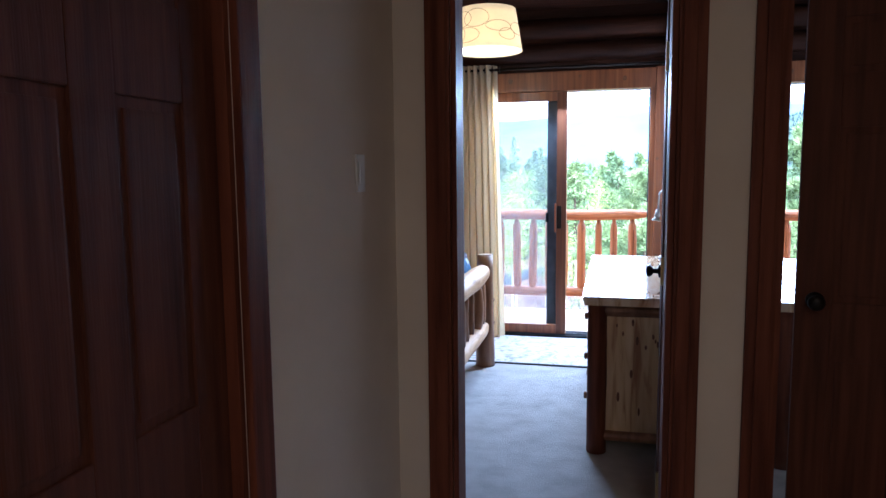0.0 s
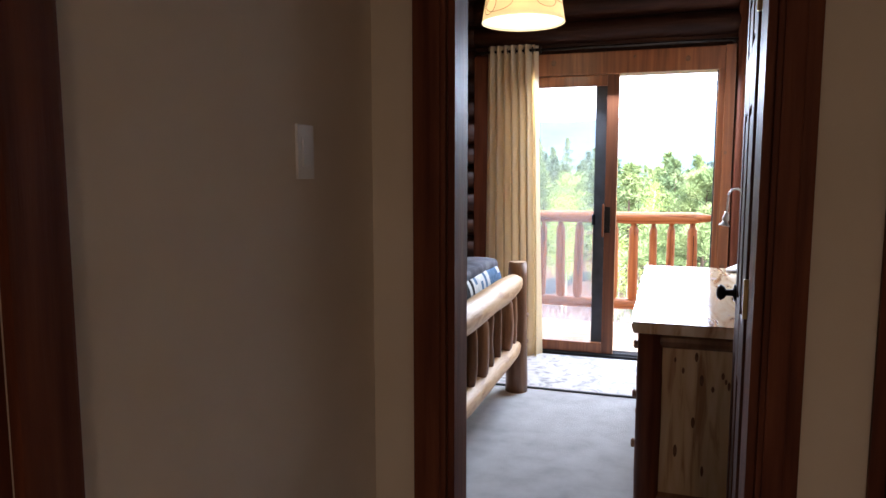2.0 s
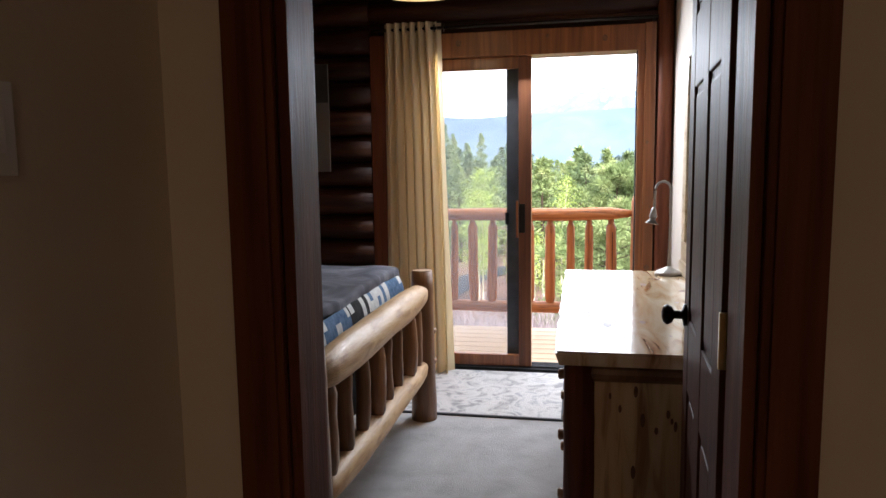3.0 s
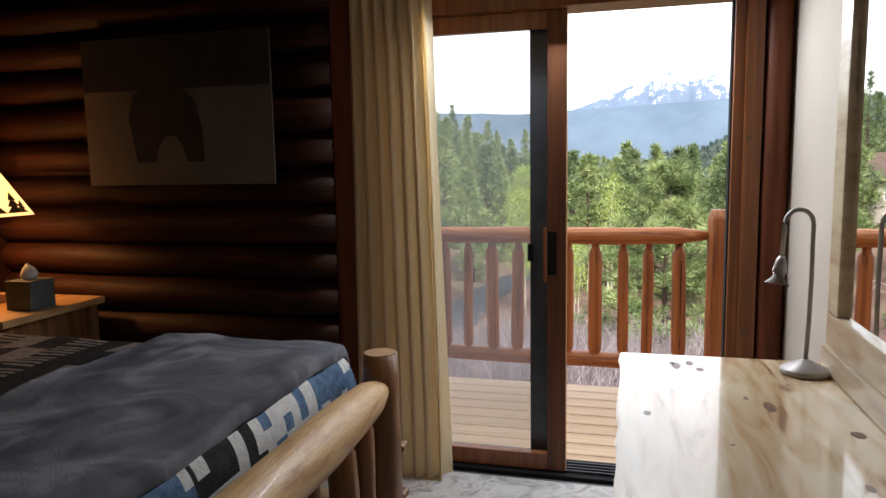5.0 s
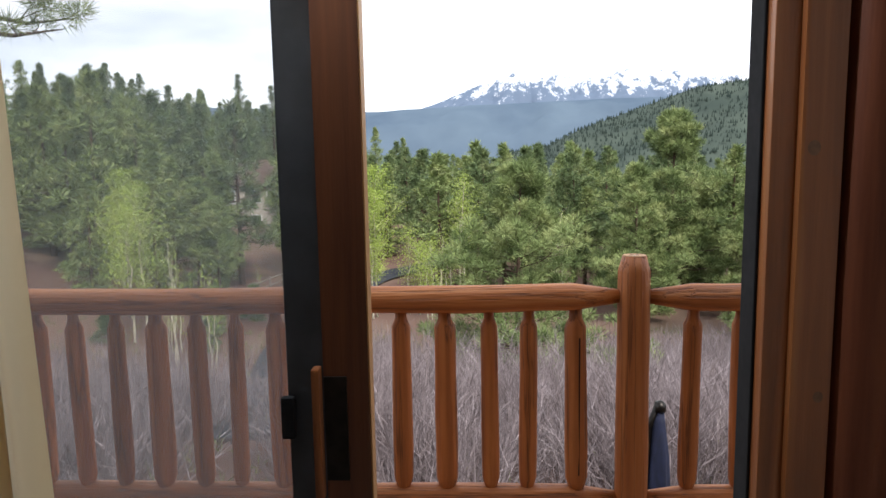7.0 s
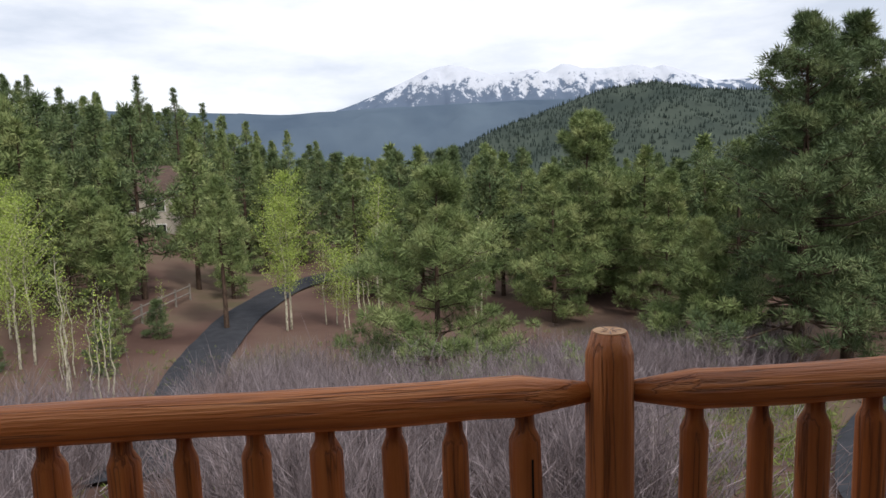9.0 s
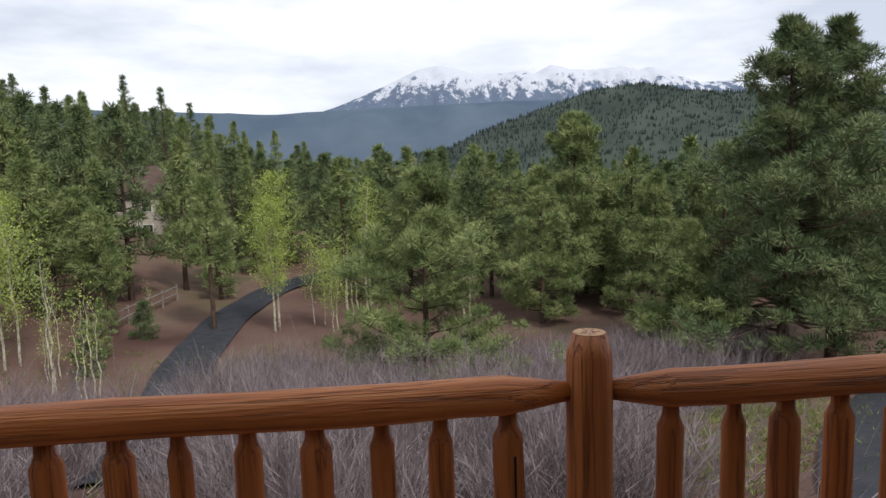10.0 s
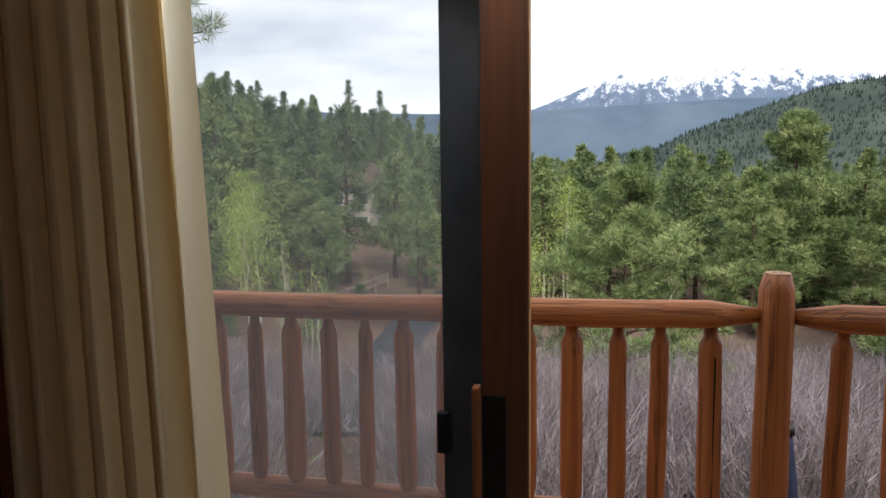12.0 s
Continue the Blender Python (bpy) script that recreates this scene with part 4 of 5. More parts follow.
def railing_post(x):
    prof = [0.066, 0.066, 0.065, 0.065, 0.064, 0.064, 0.063, 0.063, 0.062, 0.046]
    zs = [DK + 0.001] + [DK + (1.16 - 0.03) * i / 8 for i in range(1, 9)] + [DK + 1.19]
    p = part("post", tube([(x, RY, z) for z in zs], prof, 20, None, 0.04, x), RAIL_Z, rails, "stout log post with chamfered top", True)
    part("cut_end", tube([(x, RY, DK + 1.188), (x, RY, DK + 1.193)], 0.043, 20), RAIL_END, p, "sawn post end")
    for q in range(7):
        a = q * 0.9 + x
        wedge = box(0.008, 0.03 + 0.012 * math.sin(q * 2.1), -0.0012, 0.0012, 0, 0.0015, 0, None, Matrix.Translation((x, RY, DK + 1.1925)) @ Matrix.Rotation(a, 4, "Z"))
        part("crack", wedge, KNOT, p)
    return p


POSTS = (-2.35, 0.885, 3.9)
for x in POSTS:
    railing_post(x)
for a, b in zip(POSTS, POSTS[1:]):
    n = 22
    for nm, z, r in (("top_rail", 0.952, 0.054), ("bottom_rail", 0.135, 0.05)):
        pts = [(a + 0.06 + (b - a - 0.12) * i / (n - 1), RY + 0.006 * noise.noise(Vector((i * 0.3, z, a))), z + 0.008 * noise.noise(Vector((i * 0.25, a, z * 9)))) for i in range(n)]
        pts[1] = Vector(pts[0]).lerp(Vector(pts[2]), 0.6)
        pts[-2] = Vector(pts[-1]).lerp(Vector(pts[-3]), 0.6)
        part(nm, tube(pts, [r * 0.5] + [r * (1 + 0.04 * noise.noise(Vector((i * 0.7, a, z)))) for i in range(n - 2)] + [r * 0.5], 18, None, 0.05, a), RAIL_X, rails, smooth=True)


def baluster(x, r, seed):
    zs = [0.16, 0.185, 0.215, 0.35, 0.5, 0.65, 0.78, 0.84, 0.872, 0.92]
    rr = [0.55, 0.8, 1.0, 1.04, 1.03, 1.0, 0.98, 0.97, 0.62, 0.55]
    lean = 0.012 * math.sin(seed * 2.7)
    return part("baluster", tube([(x + lean * (0.5 - z), RY, z) for z in zs], [r * q for q in rr], 12, None, 0.09, seed), RAIL_Z, rails, smooth=True)


i = 0
for x in [-2.2 + 0.168 * q for q in range(9)] + [-0.7, -0.53, -0.36, -0.2, -0.03, 0.146, 0.322, 0.474, 0.664, 1.11, 1.3, 1.445, 1.61] + [1.78 + 0.17 * q for q in range(12)]:
    baluster(x, 0.038 + 0.006 * math.sin(i * 1.9 + 0.5), i)
    i += 1
# drying crack in one baluster
part("crack", box(0.668, 0.673, RY - 0.0455, RY - 0.03, 0.24, 0.8, 0.001), BLACK, rails, "long drying crack")

# house walls outside
structure("wall_outside", box(-5, -3.1, 0.02, 0.14, -3.3, 4, 0), DARK_X, "log wall of the house outside")
structure("wall_below", box(-5, 6, 0.02, 0.14, -3.4, -0.33, 0), DARK_X, "log wall of the lower storey")
structure("wall_outside_east", box(3.0, 6, 0.02, 0.14, -0.33, 4, 0), DARK_X, "log wall of the house outside")
structure("wall_hall_shell", box(-3.22, -3.1, -8.12, 0.02, -3.4, 3.2, 0), DARK_X, "log side wall of the house")
structure("roof", box(-5, 6, -8.2, 0.25, 3.0, 3.12, 0), DARK_X, "dark wooden roof over the rooms")


# ---- land ----
def smooth01(v):
    v = max(0.0, min(1.0, v))
    return v * v * (3 - 2 * v)


def land(x, y):
    z = -3.4 - 3.9 * smooth01((y - 5) / 21)
    left = max(0.0, -13.0 - x + 0.04 * (y - 30))
    z += min(10.0, 0.22 * left) * smooth01((y - 5) / 25)
    r = math.hypot(x, y)
    z += 2.5 * smooth01((r - 60) / 80) * smooth01((4 - x) / 40) - 2.0 * smooth01((r - 55) / 60) * smooth01((x + 10) / 25)
    z -= 45 * smooth01((r - 160) / 500)
    if r > 4:
        z += 0.25 * noise.noise(Vector((x * 0.12, y * 0.12, 0))) * min(1, r / 20) + 0.06 * noise.noise(Vector((x * 0.6, y * 0.6, 3)))
    return z


bm = bmesh.new()
radii = [0.0] + [1.2 * 1.085 ** i for i in range(102)]
rings = []
for r in radii[1:]:
    rings.append([bm.verts.new((r * math.cos(2 * math.pi * k / 144), 8 + r * math.sin(2 * math.pi * k / 144), land(r * math.cos(2 * math.pi * k / 144), 8 + r * math.sin(2 * math.pi * k / 144)))) for k in range(144)])
for a, b in zip(rings, rings[1:]):
    for k in range(144):
        bm.faces.new((a[k], a[(k + 1) % 144], b[(k + 1) % 144], b[k]))
bm.faces.new(rings[0])
structure("ground", bm, GROUND, "dry grassy mountain ground with needles and bare earth", True)


def strip(points, width, mat, name, label, lift=0.05):
    bm = bmesh.new()
    pts = []
    for (x0, y0), (x1, y1) in zip(points, points[1:]):
        for i in range(14):
            u = i / 14
            pts.append((x0 + (x1 - x0) * u, y0 + (y1 - y0) * u))
    pts.append(points[-1])
    for _ in range(6):
        pts = [pts[0]] + [tuple(0.25 * a + 0.5 * b + 0.25 * c for a, b, c in zip(p, q, r)) for p, q, r in zip(pts, pts[1:], pts[2:])] + [pts[-1]]
    rows = []
    for i, p in enumerate(pts):
        q, r = pts[max(0, i - 1)], pts[min(len(pts) - 1, i + 1)]
        dx, dy = r[0] - q[0], r[1] - q[1]
        m = math.hypot(dx, dy)
        nx, ny = -dy / m, dx / m
        row = []
        for s in (-1, -0.5, 0, 0.5, 1):
            x, y = p[0] + nx * s * width / 2, p[1] + ny * s * width / 2
            row.append(bm.verts.new((x, y, land(x, y) + lift + 0.04 * (1 - s * s))))
        rows.append(row)
    for a, b in zip(rows, rows[1:]):
        for k in range(4):
            bm.faces.new((a[k], b[k], b[k + 1], a[k + 1]))
    return structure(name, bm, mat, label, True)


strip([(-5, 14), (-7.6, 24), (-8.7, 32), (-8.9, 40), (-7.8, 49), (-3, 58), (2, 70)], 2.5, ASPHALT, "road", "narrow dark asphalt drive curving between the trees", 0.1)
strip([(6.6, 4), (7.9, 9), (11.4, 14), (18.6, 22), (30, 30)], 2.0, ASPHALT, "driveway", "grey drive below the deck", 0.08)


def blob_tuft(verts, faces, c, d, size, rnd, count, width):
    """A spray of pointed blades round the direction d."""
    d = Vector(d).normalized()
    for _ in range(count):
        v = Vector((rnd.gauss(0, 1), rnd.gauss(0, 1), rnd.gauss(0, 1)))
        if v.length < 1e-3:
            continue
        v = (v.normalized() * 0.95 + d * 0.75).normalized()
        s = v.cross(Vector((rnd.gauss(0, 1), rnd.gauss(0, 1), rnd.gauss(0, 1)))).normalized() * width
        ln = size * rnd.uniform(0.6, 1.15)
        o = c + v * size * 0.08
        k = len(verts)
        verts += [o, o + v * ln * 0.5 + s, o + v * ln, o + v * ln * 0.5 - s]
        faces.append((k, k + 1, k + 2, k + 3))


def mesh_of(name, verts, faces, mat, smooth=False):
    me = bpy.data.meshes.new(name)
    me.from_pydata([tuple(v) for v in verts], [], faces)
    me.materials.append(mat)
    if smooth:
        me.shade_smooth()
    return me


def clump(verts, faces, c, radius, rnd, blades, length, width):
    """A rounded pad of needles at a branch end, fullest on its upper side."""
    for _ in range(blades):
        v = Vector((rnd.gauss(0, 1), rnd.gauss(0, 1), rnd.gauss(0, 1))).normalized()
        o = c + Vector((v.x, v.y, v.z * 0.6)) * radius * rnd.uniform(0.35, 0.9)
        d = (v + Vector((rnd.gauss(0, 0.35), rnd.gauss(0, 0.35), 0.45 + rnd.gauss(0, 0.3)))).normalized()
        s = d.cross(Vector((rnd.gauss(0, 1), rnd.gauss(0, 1), rnd.gauss(0, 1)))).normalized() * width
        k = len(verts)
        verts += [o - s, o + s, o + d * length * rnd.uniform(0.6, 1.2)]
        faces.append((k, k + 1, k + 2))


def pine(height, spread, base, limbs, pads, radius, blades, length, width, mat, seed, shape=0.75, label="green ponderosa pine with a rough brown trunk", gap=None):
    """A conifer: tapered trunk, uneven limbs, pads of needles on the outer twigs. gap: a bare stretch of the trunk."""
    rnd = random.Random(seed)
    t = thing("pine_tree", (0, 0, 0), label, "tree", "pines below the deck")
    n = 10
    bend = [Vector((0.014 * height * math.sin(seed + 2.2 * i / n) * i / n, 0.014 * height * math.cos(seed * 1.7 + 2.5 * i / n) * i / n, -0.4 + (height + 0.1) * i / n)) for i in range(n + 1)]
    trunk = tube(bend, [max(0.02, height * 0.019 * (1 - 0.93 * i / n)) for i in range(n + 1)], 8, None, 0.15, seed)
    verts, faces = [], []
    for i in range(limbs):
        u = (i + rnd.random()) / limbs
        if gap and gap[0] < u < gap[1] and rnd.random() < 0.8:
            continue
        z = height * (base + (0.98 - base) * u)
        tier = 0.85 + 0.22 * math.sin(u * 17 + seed)
        reach = spread * (max(0.03, 1 - u) ** shape) * rnd.uniform(0.6, 1.12) * tier * (0.7 + 0.3 * min(1, u * 5)) + 0.1
        az = i * 2.39996 + rnd.gauss(0, 0.4)
        q = min(n - 1e-6, (z + 0.4) / (height + 0.1) * n)
        o = bend[int(q)].lerp(bend[int(q) + 1], q - int(q))
        rise = -0.08 + 0.75 * u + rnd.gauss(0, 0.1)
        d = Vector((math.cos(az), math.sin(az), rise)).normalized()
        tip = o + d * reach + Vector((0, 0, 0.10 * reach))
        mid = o.lerp(tip, 0.55) + Vector((0, 0, -0.07 * reach))
        tube([o, mid, tip], [height * 0.0042 * (1.25 - u), height * 0.0026 * (1.25 - u), 0.006], 5, trunk)
        m = max(2, round(pads * (0.3 + 0.9 * reach / spread)))
        for k in range(m):
            f = 1.0 if k == 0 else 0.42 + 0.55 * rnd.random()
            along = o.lerp(mid, f / 0.55) if f < 0.55 else mid.lerp(tip, (f - 0.55) / 0.45)
            side = Vector((-d.y, d.x, 0)) * (0 if k == 0 else rnd.choice((-1, 1)) * rnd.uniform(0.15, 0.42) * reach * (1.2 - 0.6 * f))
            c = along + side + Vector((0, 0, rnd.uniform(0.0, 0.12) * reach))
            if k:
                tube([along, c], [0.014, 0.006], 3, trunk, cap=False)
            clump(verts, faces, c, radius * rnd.uniform(0.7, 1.15) * (0.6 + 0.4 * min(1, 2.2 * (1 - u))), rnd, blades, length, width)
    clump(verts, faces, bend[n], radius * 0.5, rnd, blades, length, width)
    part("trunk", trunk, BARK, t, smooth=True)
    c = new("crown", mesh_of("crown", verts, faces, mat))
    c.parent = t
    return t


def aspen(height, spread, seed, leaves, label="young aspen with pale trunk and yellow-green spring leaves"):
    rnd = random.Random(seed)
    t = thing("aspen_tree", (0, 0, 0), label, "tree", "aspens by the drive")
    trunk = bmesh.new()
    verts, faces = [], []
    for s in range(2):
        off = Vector((rnd.gauss(0, 0.35), rnd.gauss(0, 0.35), 0)) * s
        h = height * (1 - 0.15 * s)
        tube([off + Vector((rnd.gauss(0, 0.014) * i, rnd.gauss(0, 0.014) * i, -0.3 + h * i / 8)) for i in range(9)], [0.009 * height * (1 - 0.88 * i / 8) for i in range(9)], 7, trunk)
        limbs = max(14, min(46, leaves // 12))
        for i in range(limbs):
            u = (i + rnd.random()) / limbs
            z = h * (0.28 + 0.72 * u)
            az = i * 2.4 + rnd.random()
            reach = spread * (math.sin(math.pi * min(1, 0.14 + 0.86 * u)) ** 0.7) * rnd.uniform(0.5, 1.1) + 0.1
            o = off + Vector((0, 0, z))
            tip = o + Vector((math.cos(az) * reach, math.sin(az) * reach, reach * 0.9))
            tube([o, tip], [0.0016 * height, 0.002], 4, trunk)
            for k in range(max(5, 5 * leaves // (2 * limbs))):
                c = o.lerp(tip, 0.2 + 0.9 * rnd.random()) + Vector((rnd.gauss(0, 0.16), rnd.gauss(0, 0.16), rnd.gauss(0, 0.16)))
                a = Vector((rnd.gauss(0, 1), rnd.gauss(0, 1), rnd.gauss(0, 1))).normalized() * rnd.uniform(0.022, 0.045)
                b = a.cross(Vector((rnd.gauss(0, 1), rnd.gauss(0, 1), rnd.gauss(0, 1)))).normalized() * a.length
                q = len(verts)
                verts += [c - a, c + b * 0.8, c + a, c - b * 0.8]
                faces.append((q, q + 1, q + 2, q + 3))
    part("trunk", trunk, ASPEN_BARK, t, smooth=True)
    c = new("crown", mesh_of("crown", verts, faces, ASPEN_LEAF))
    c.parent = t
    return t


def scrub(height, spread, seed, twigs):
    rnd = random.Random(seed)
    verts, faces = [], []
    for _ in range(twigs):
        x, y = rnd.gauss(0, spread * 0.4), rnd.gauss(0, spread * 0.4)
        p = Vector((x, y, -0.1))
        d = Vector((x * 0.22 + rnd.gauss(0, 0.22), y * 0.22 + rnd.gauss(0, 0.22), 1)).normalized()
        h = height * rnd.uniform(0.55, 1.05)
        segs = [(p, d, h, 0.012)]
        for k in range(9):
            q = p + d * h * rnd.uniform(0.3, 0.95)
            e = (d + Vector((rnd.gauss(0, 0.5), rnd.gauss(0, 0.5), rnd.gauss(0, 0.25)))).normalized()
            segs.append((q, e, h * rnd.uniform(0.16, 0.4), 0.006))
        for o, e, ln, w in segs:
            s = e.cross(Vector((rnd.gauss(0, 1), rnd.gauss(0, 1), rnd.gauss(0, 1)))).normalized() * w
            s2 = s.cross(e).normalized() * w
            k = len(verts)
            tip = o + e * ln + Vector((rnd.gauss(0, 0.05), rnd.gauss(0, 0.05), 0)) * ln
            verts += [o - s, o + s, o + s2, tip]
            faces += [(k, k + 1, k + 3), (k + 1, k + 2, k + 3), (k + 2, k, k + 3)]
    ob = new("scrub_oak", mesh_of("scrub_oak", verts, faces, TWIG))
    return tagged(ob, "leafless lilac-grey scrub oak thicket", "shrub", "scrub below the deck")


def plant(proto, x, y, s=1.0, turn=0.0, sink=0.1, sz=None):
    o = copy_thing(proto, Matrix.Translation((x, y, land(x, y) - sink)) @ Matrix.Rotation(turn, 4, "Z"))
    o.scale = (s, s, s if sz is None else sz)
    return o


def place(ob, x, y, turn=0.0):
    ob.location = (x, y, land(x, y) - 0.1)
    ob.rotation_euler = (0, 0, turn)


# near trees, each of its own shape
place(pine(8.4, 4.5, 0.03, 78, 9, 0.36, 130, 0.24, 0.014, NEEDLE, 11, 0.82, "broad young ponderosa pine with long bright needles", (0.37, 0.43)), 1.75, 22.0)
place(pine(11.6, 4.9, 0.1, 96, 9, 0.52, 110, 0.34, 0.022, NEEDLE, 12, 0.62, "tall ponderosa pine with a bare upper trunk gap", (0.6, 0.7)), 12.1, 41.0)
place(pine(14.0, 5.6, 0.14, 104, 10, 0.45, 105, 0.28, 0.018, NEEDLE_DK, 13, 0.8, "large dark ponderosa pine near the drive"), 15.6, 24.4)
place(pine(14.0, 5.4, 0.18, 96, 10, 0.45, 105, 0.28, 0.018, NEEDLE_DK, 14, 0.8, "large dark ponderosa pine near the drive"), 18.2, 25.2)
place(pine(12.0, 4.6, 0.1, 70, 8, 0.5, 90, 0.3, 0.022, NEEDLE_DK, 18, 0.75, "dark ponderosa pine near the drive"), 21.5, 29.0)
place(pine(6.6, 3.0, 0.04, 60, 8, 0.36, 100, 0.26, 0.017, NEEDLE, 15, 0.85, "young ponderosa pine beside the big pines"), 12.3, 25.4)
place(pine(8.6, 3.4, 0.06, 60, 7, 0.42, 90, 0.3, 0.02, NEEDLE, 16, 0.8), 9.0, 36.0)
place(pine(8.2, 3.2, 0.05, 56, 7, 0.42, 90, 0.3, 0.02, NEEDLE, 19, 0.8), 15.6, 37.0)
place(pine(9.6, 2.9, 0.74, 26, 6, 0.22, 110, 0.24, 0.005, NEEDLE, 17, 0.62, "tall ponderosa pine with needled branches near the deck"), -6.9, 8.2)
# thin-crowned pines on the slope, on bare trunks
for k, (x, y, h, w) in enumerate(((-9.0, 38.0, 8.6, 2.0), (-15.6, 37.5, 7.4, 1.9), (-13.9, 36.0, 6.8, 1.7), (-18.6, 38.5, 8.4, 2.1), (-21.5, 41.0, 10.5, 2.3))):
    place(pine(h, w, 0.42, 34, 5, 0.4, 70, 0.28, 0.022, NEEDLE, 90 + k, 0.65, "slope pine with a thin crown on a bare trunk"), x, y)
# small spruces beside the drive
for k, (x, y, h) in enumerate(((-12.4, 30.0, 2.7), (-12.2, 36.5, 2.3), (-16.6, 29.0, 1.5))):
    place(pine(h, 0.9, 0.04, 34, 4, 0.2, 60, 0.14, 0.012, NEEDLE_DK, 97 + k, 0.9, "small dark spruce on the slope beside the drive"), x, y)

place(aspen(8.6, 1.5, 21, 2600), -5.4, 37.6)
place(aspen(8.0, 1.0, 22, 900, "slim aspen just coming into leaf"), -0.4, 41.0)
place(aspen(6.4, 0.8, 23, 60, "small bare aspen with few leaves"), 5.0, 36.0)
place(aspen(7.4, 1.4, 24, 1400), -15.5, 30.5)
place(aspen(6.0, 0.42, 25, 60, "small bare aspen with few leaves"), -12.6, 27.0)
place(aspen(5.0, 0.9, 26, 500), -3.6, 38.5)
place(aspen(4.6, 0.8, 27, 420), -2.2, 37.0)
place(aspen(7.6, 1.3, 28, 1500), -17.5, 33.0)

# forest of the middle distance
protos = [pine(11.0, 2.9, 0.06 + 0.06 * (i % 4), 42, 4, 0.56, 44, 0.42, 0.042, NEEDLE if i % 2 == 0 else NEEDLE_DK, 30 + i, 0.78 + 0.1 * (i % 3)) for i in range(6)]
rnd = random.Random(77)
spots = []
tries = 0
while len(spots) < 330 and tries < 20000:
    tries += 1
    r = 44 + 95 * rnd.random() ** 1.2
    a = radians(rnd.uniform(-46, 46))
    x, y = r * math.sin(a), r * math.cos(a)
    if abs(x - (-8.3 + 0.25 * (y - 46))) < 4.0 and y < 62:
        continue
    if y < 45 and -14 < x < 3:
        continue
    if abs(math.degrees(a) + 17.2) < 1.8 and r < 75:
        continue
    if any((x - p) ** 2 + (y - q) ** 2 < (2.0 + 0.012 * r) ** 2 for p, q in spots):
        continue
    spots.append((x, y))
for k, (x, y) in enumerate(spots):
    plant(protos[k % 6], x, y, rnd.uniform(0.75, 1.15), rnd.uniform(0, 6.28), 0.1, rnd.uniform(0.78, 1.12) * (0.86 if x > -12 else 1.04))
# front edge of the forest behind the young pines
for k in range(16):
    x, y = 0.5 + 1.75 * k, 43.5 + 2.2 * math.sin(k * 2.3)
    plant(protos[(k * 5) % 6], x, y, 0.72 + 0.12 * math.sin(k * 1.7), k * 1.1, 0.1, 0.66 + 0.1 * math.sin(k * 3.1))
# thin stand on the slope across the drive
for k, (x, y, s) in enumerate(((-16.5, 43, 0.8), (-19, 40, 0.85), (-21.5, 44, 0.9), (-31, 44, 0.9), (-24, 39, 0.9), (-27, 42, 1.0), (-20, 34, 0.62), (-25, 33, 0.7), (-29, 36, 0.9), (-10.6, 47, 0.7), (-14, 36.5, 0.3), (-13, 33, 0.28), (-17.2, 38, 0.75))):
    plant(protos[(k * 2) % 6], x, y, s, k * 1.3)
for p, q in zip(protos, ((-33, 46), (-36, 50), (30, 46), (27, 41), (33, 38), (-38, 44))):
    place(p, *q)

# slim spruces rising over the skyline
sp = pine(15.5, 1.9, 0.3, 46, 3, 0.36, 40, 0.36, 0.026, NEEDLE_DK, 71, 0.9, "slim pale spruce rising above the pines")
place(sp, -25.6, 76)
plant(sp, -22.4, 77, 0.97, 1.0)
plant(sp, -19.4, 76, 0.9, 2.0)
# saplings on the slope
sap = aspen(4.6, 0.4, 29, 60, "slim aspen sapling with sparse spring leaves")
place(sap, -13.4, 29.5)
rnd = random.Random(15)
for k in range(4):
    x, y = rnd.uniform(-21, -10.6), rnd.uniform(26, 37)
    plant(sap, x, y, rnd.uniform(0.55, 1.15), rnd.uniform(0, 6.28))
for k in range(2):
    plant(sap, rnd.uniform(-6.5, -1.0), rnd.uniform(36, 42), rnd.uniform(0.8, 1.2), rnd.uniform(0, 6.28))

# scrub
sprotos = [scrub(2.5, 2.0, 50 + i, 170) for i in range(4)]
rnd = random.Random(9)
k = 0
for _ in range(900):
    x, y = rnd.uniform(-9, 16), rnd.uniform(7.5, 26)
    if abs(x - (-5 - 0.26 * (y - 14))) < 1.9:
        continue
    if 4.6 + 0.45 * (y - 4) - 1.5 < x < 6.8 + 0.7 * (y - 4) and y < 24:
        continue
    if x > 3.9 + 0.25 * max(0, y - 12) and y < 18:
        continue
    if abs(x - 1.8) < 3.4 and 18.6 < y < 25 or k >= 110:
        continue
    k += 1
    plant(sprotos[k % 4], x, y, rnd.uniform(0.7, 1.1), rnd.uniform(0, 6.28), 0.1, rnd.uniform(0.6, 1.05))
for p, q in zip(sprotos, ((-4.5, 20), (-3.0, 24), (6.0, 25), (4.2, 24))):
    place(p, *q)

# grass tufts
rnd = random.Random(31)
verts, faces = [], []
for _ in range(2600):
    x, y = rnd.uniform(-22, 16), rnd.uniform(4, 34)
    blob_tuft(verts, faces, Vector((x, y, land(x, y))), (0, 0, 1.6), rnd.uniform(0.12, 0.35), rnd, 7, 0.012)
for _ in range(2600):
    x, y = rnd.uniform(2.8, 13), rnd.uniform(7.5, 19)
    if abs(x - (7.9 + 0.75 * (y - 9))) > 1.5:
        blob_tuft(verts, faces, Vector((x, y, land(x, y))), (0, 0, 1.6), rnd.uniform(0.1, 0.26), rnd, 7, 0.01)
g = new("grass", mesh_of("grass", verts, faces, GREEN_SHRUB))
tagged(g, "patchy spring grass among dry ground", "grass", "", "stuff")

# stones by the drive
rnd = random.Random(41)
sb = bmesh.new()
bmesh.ops.create_icosphere(sb, subdivisions=2, radius=0.3)
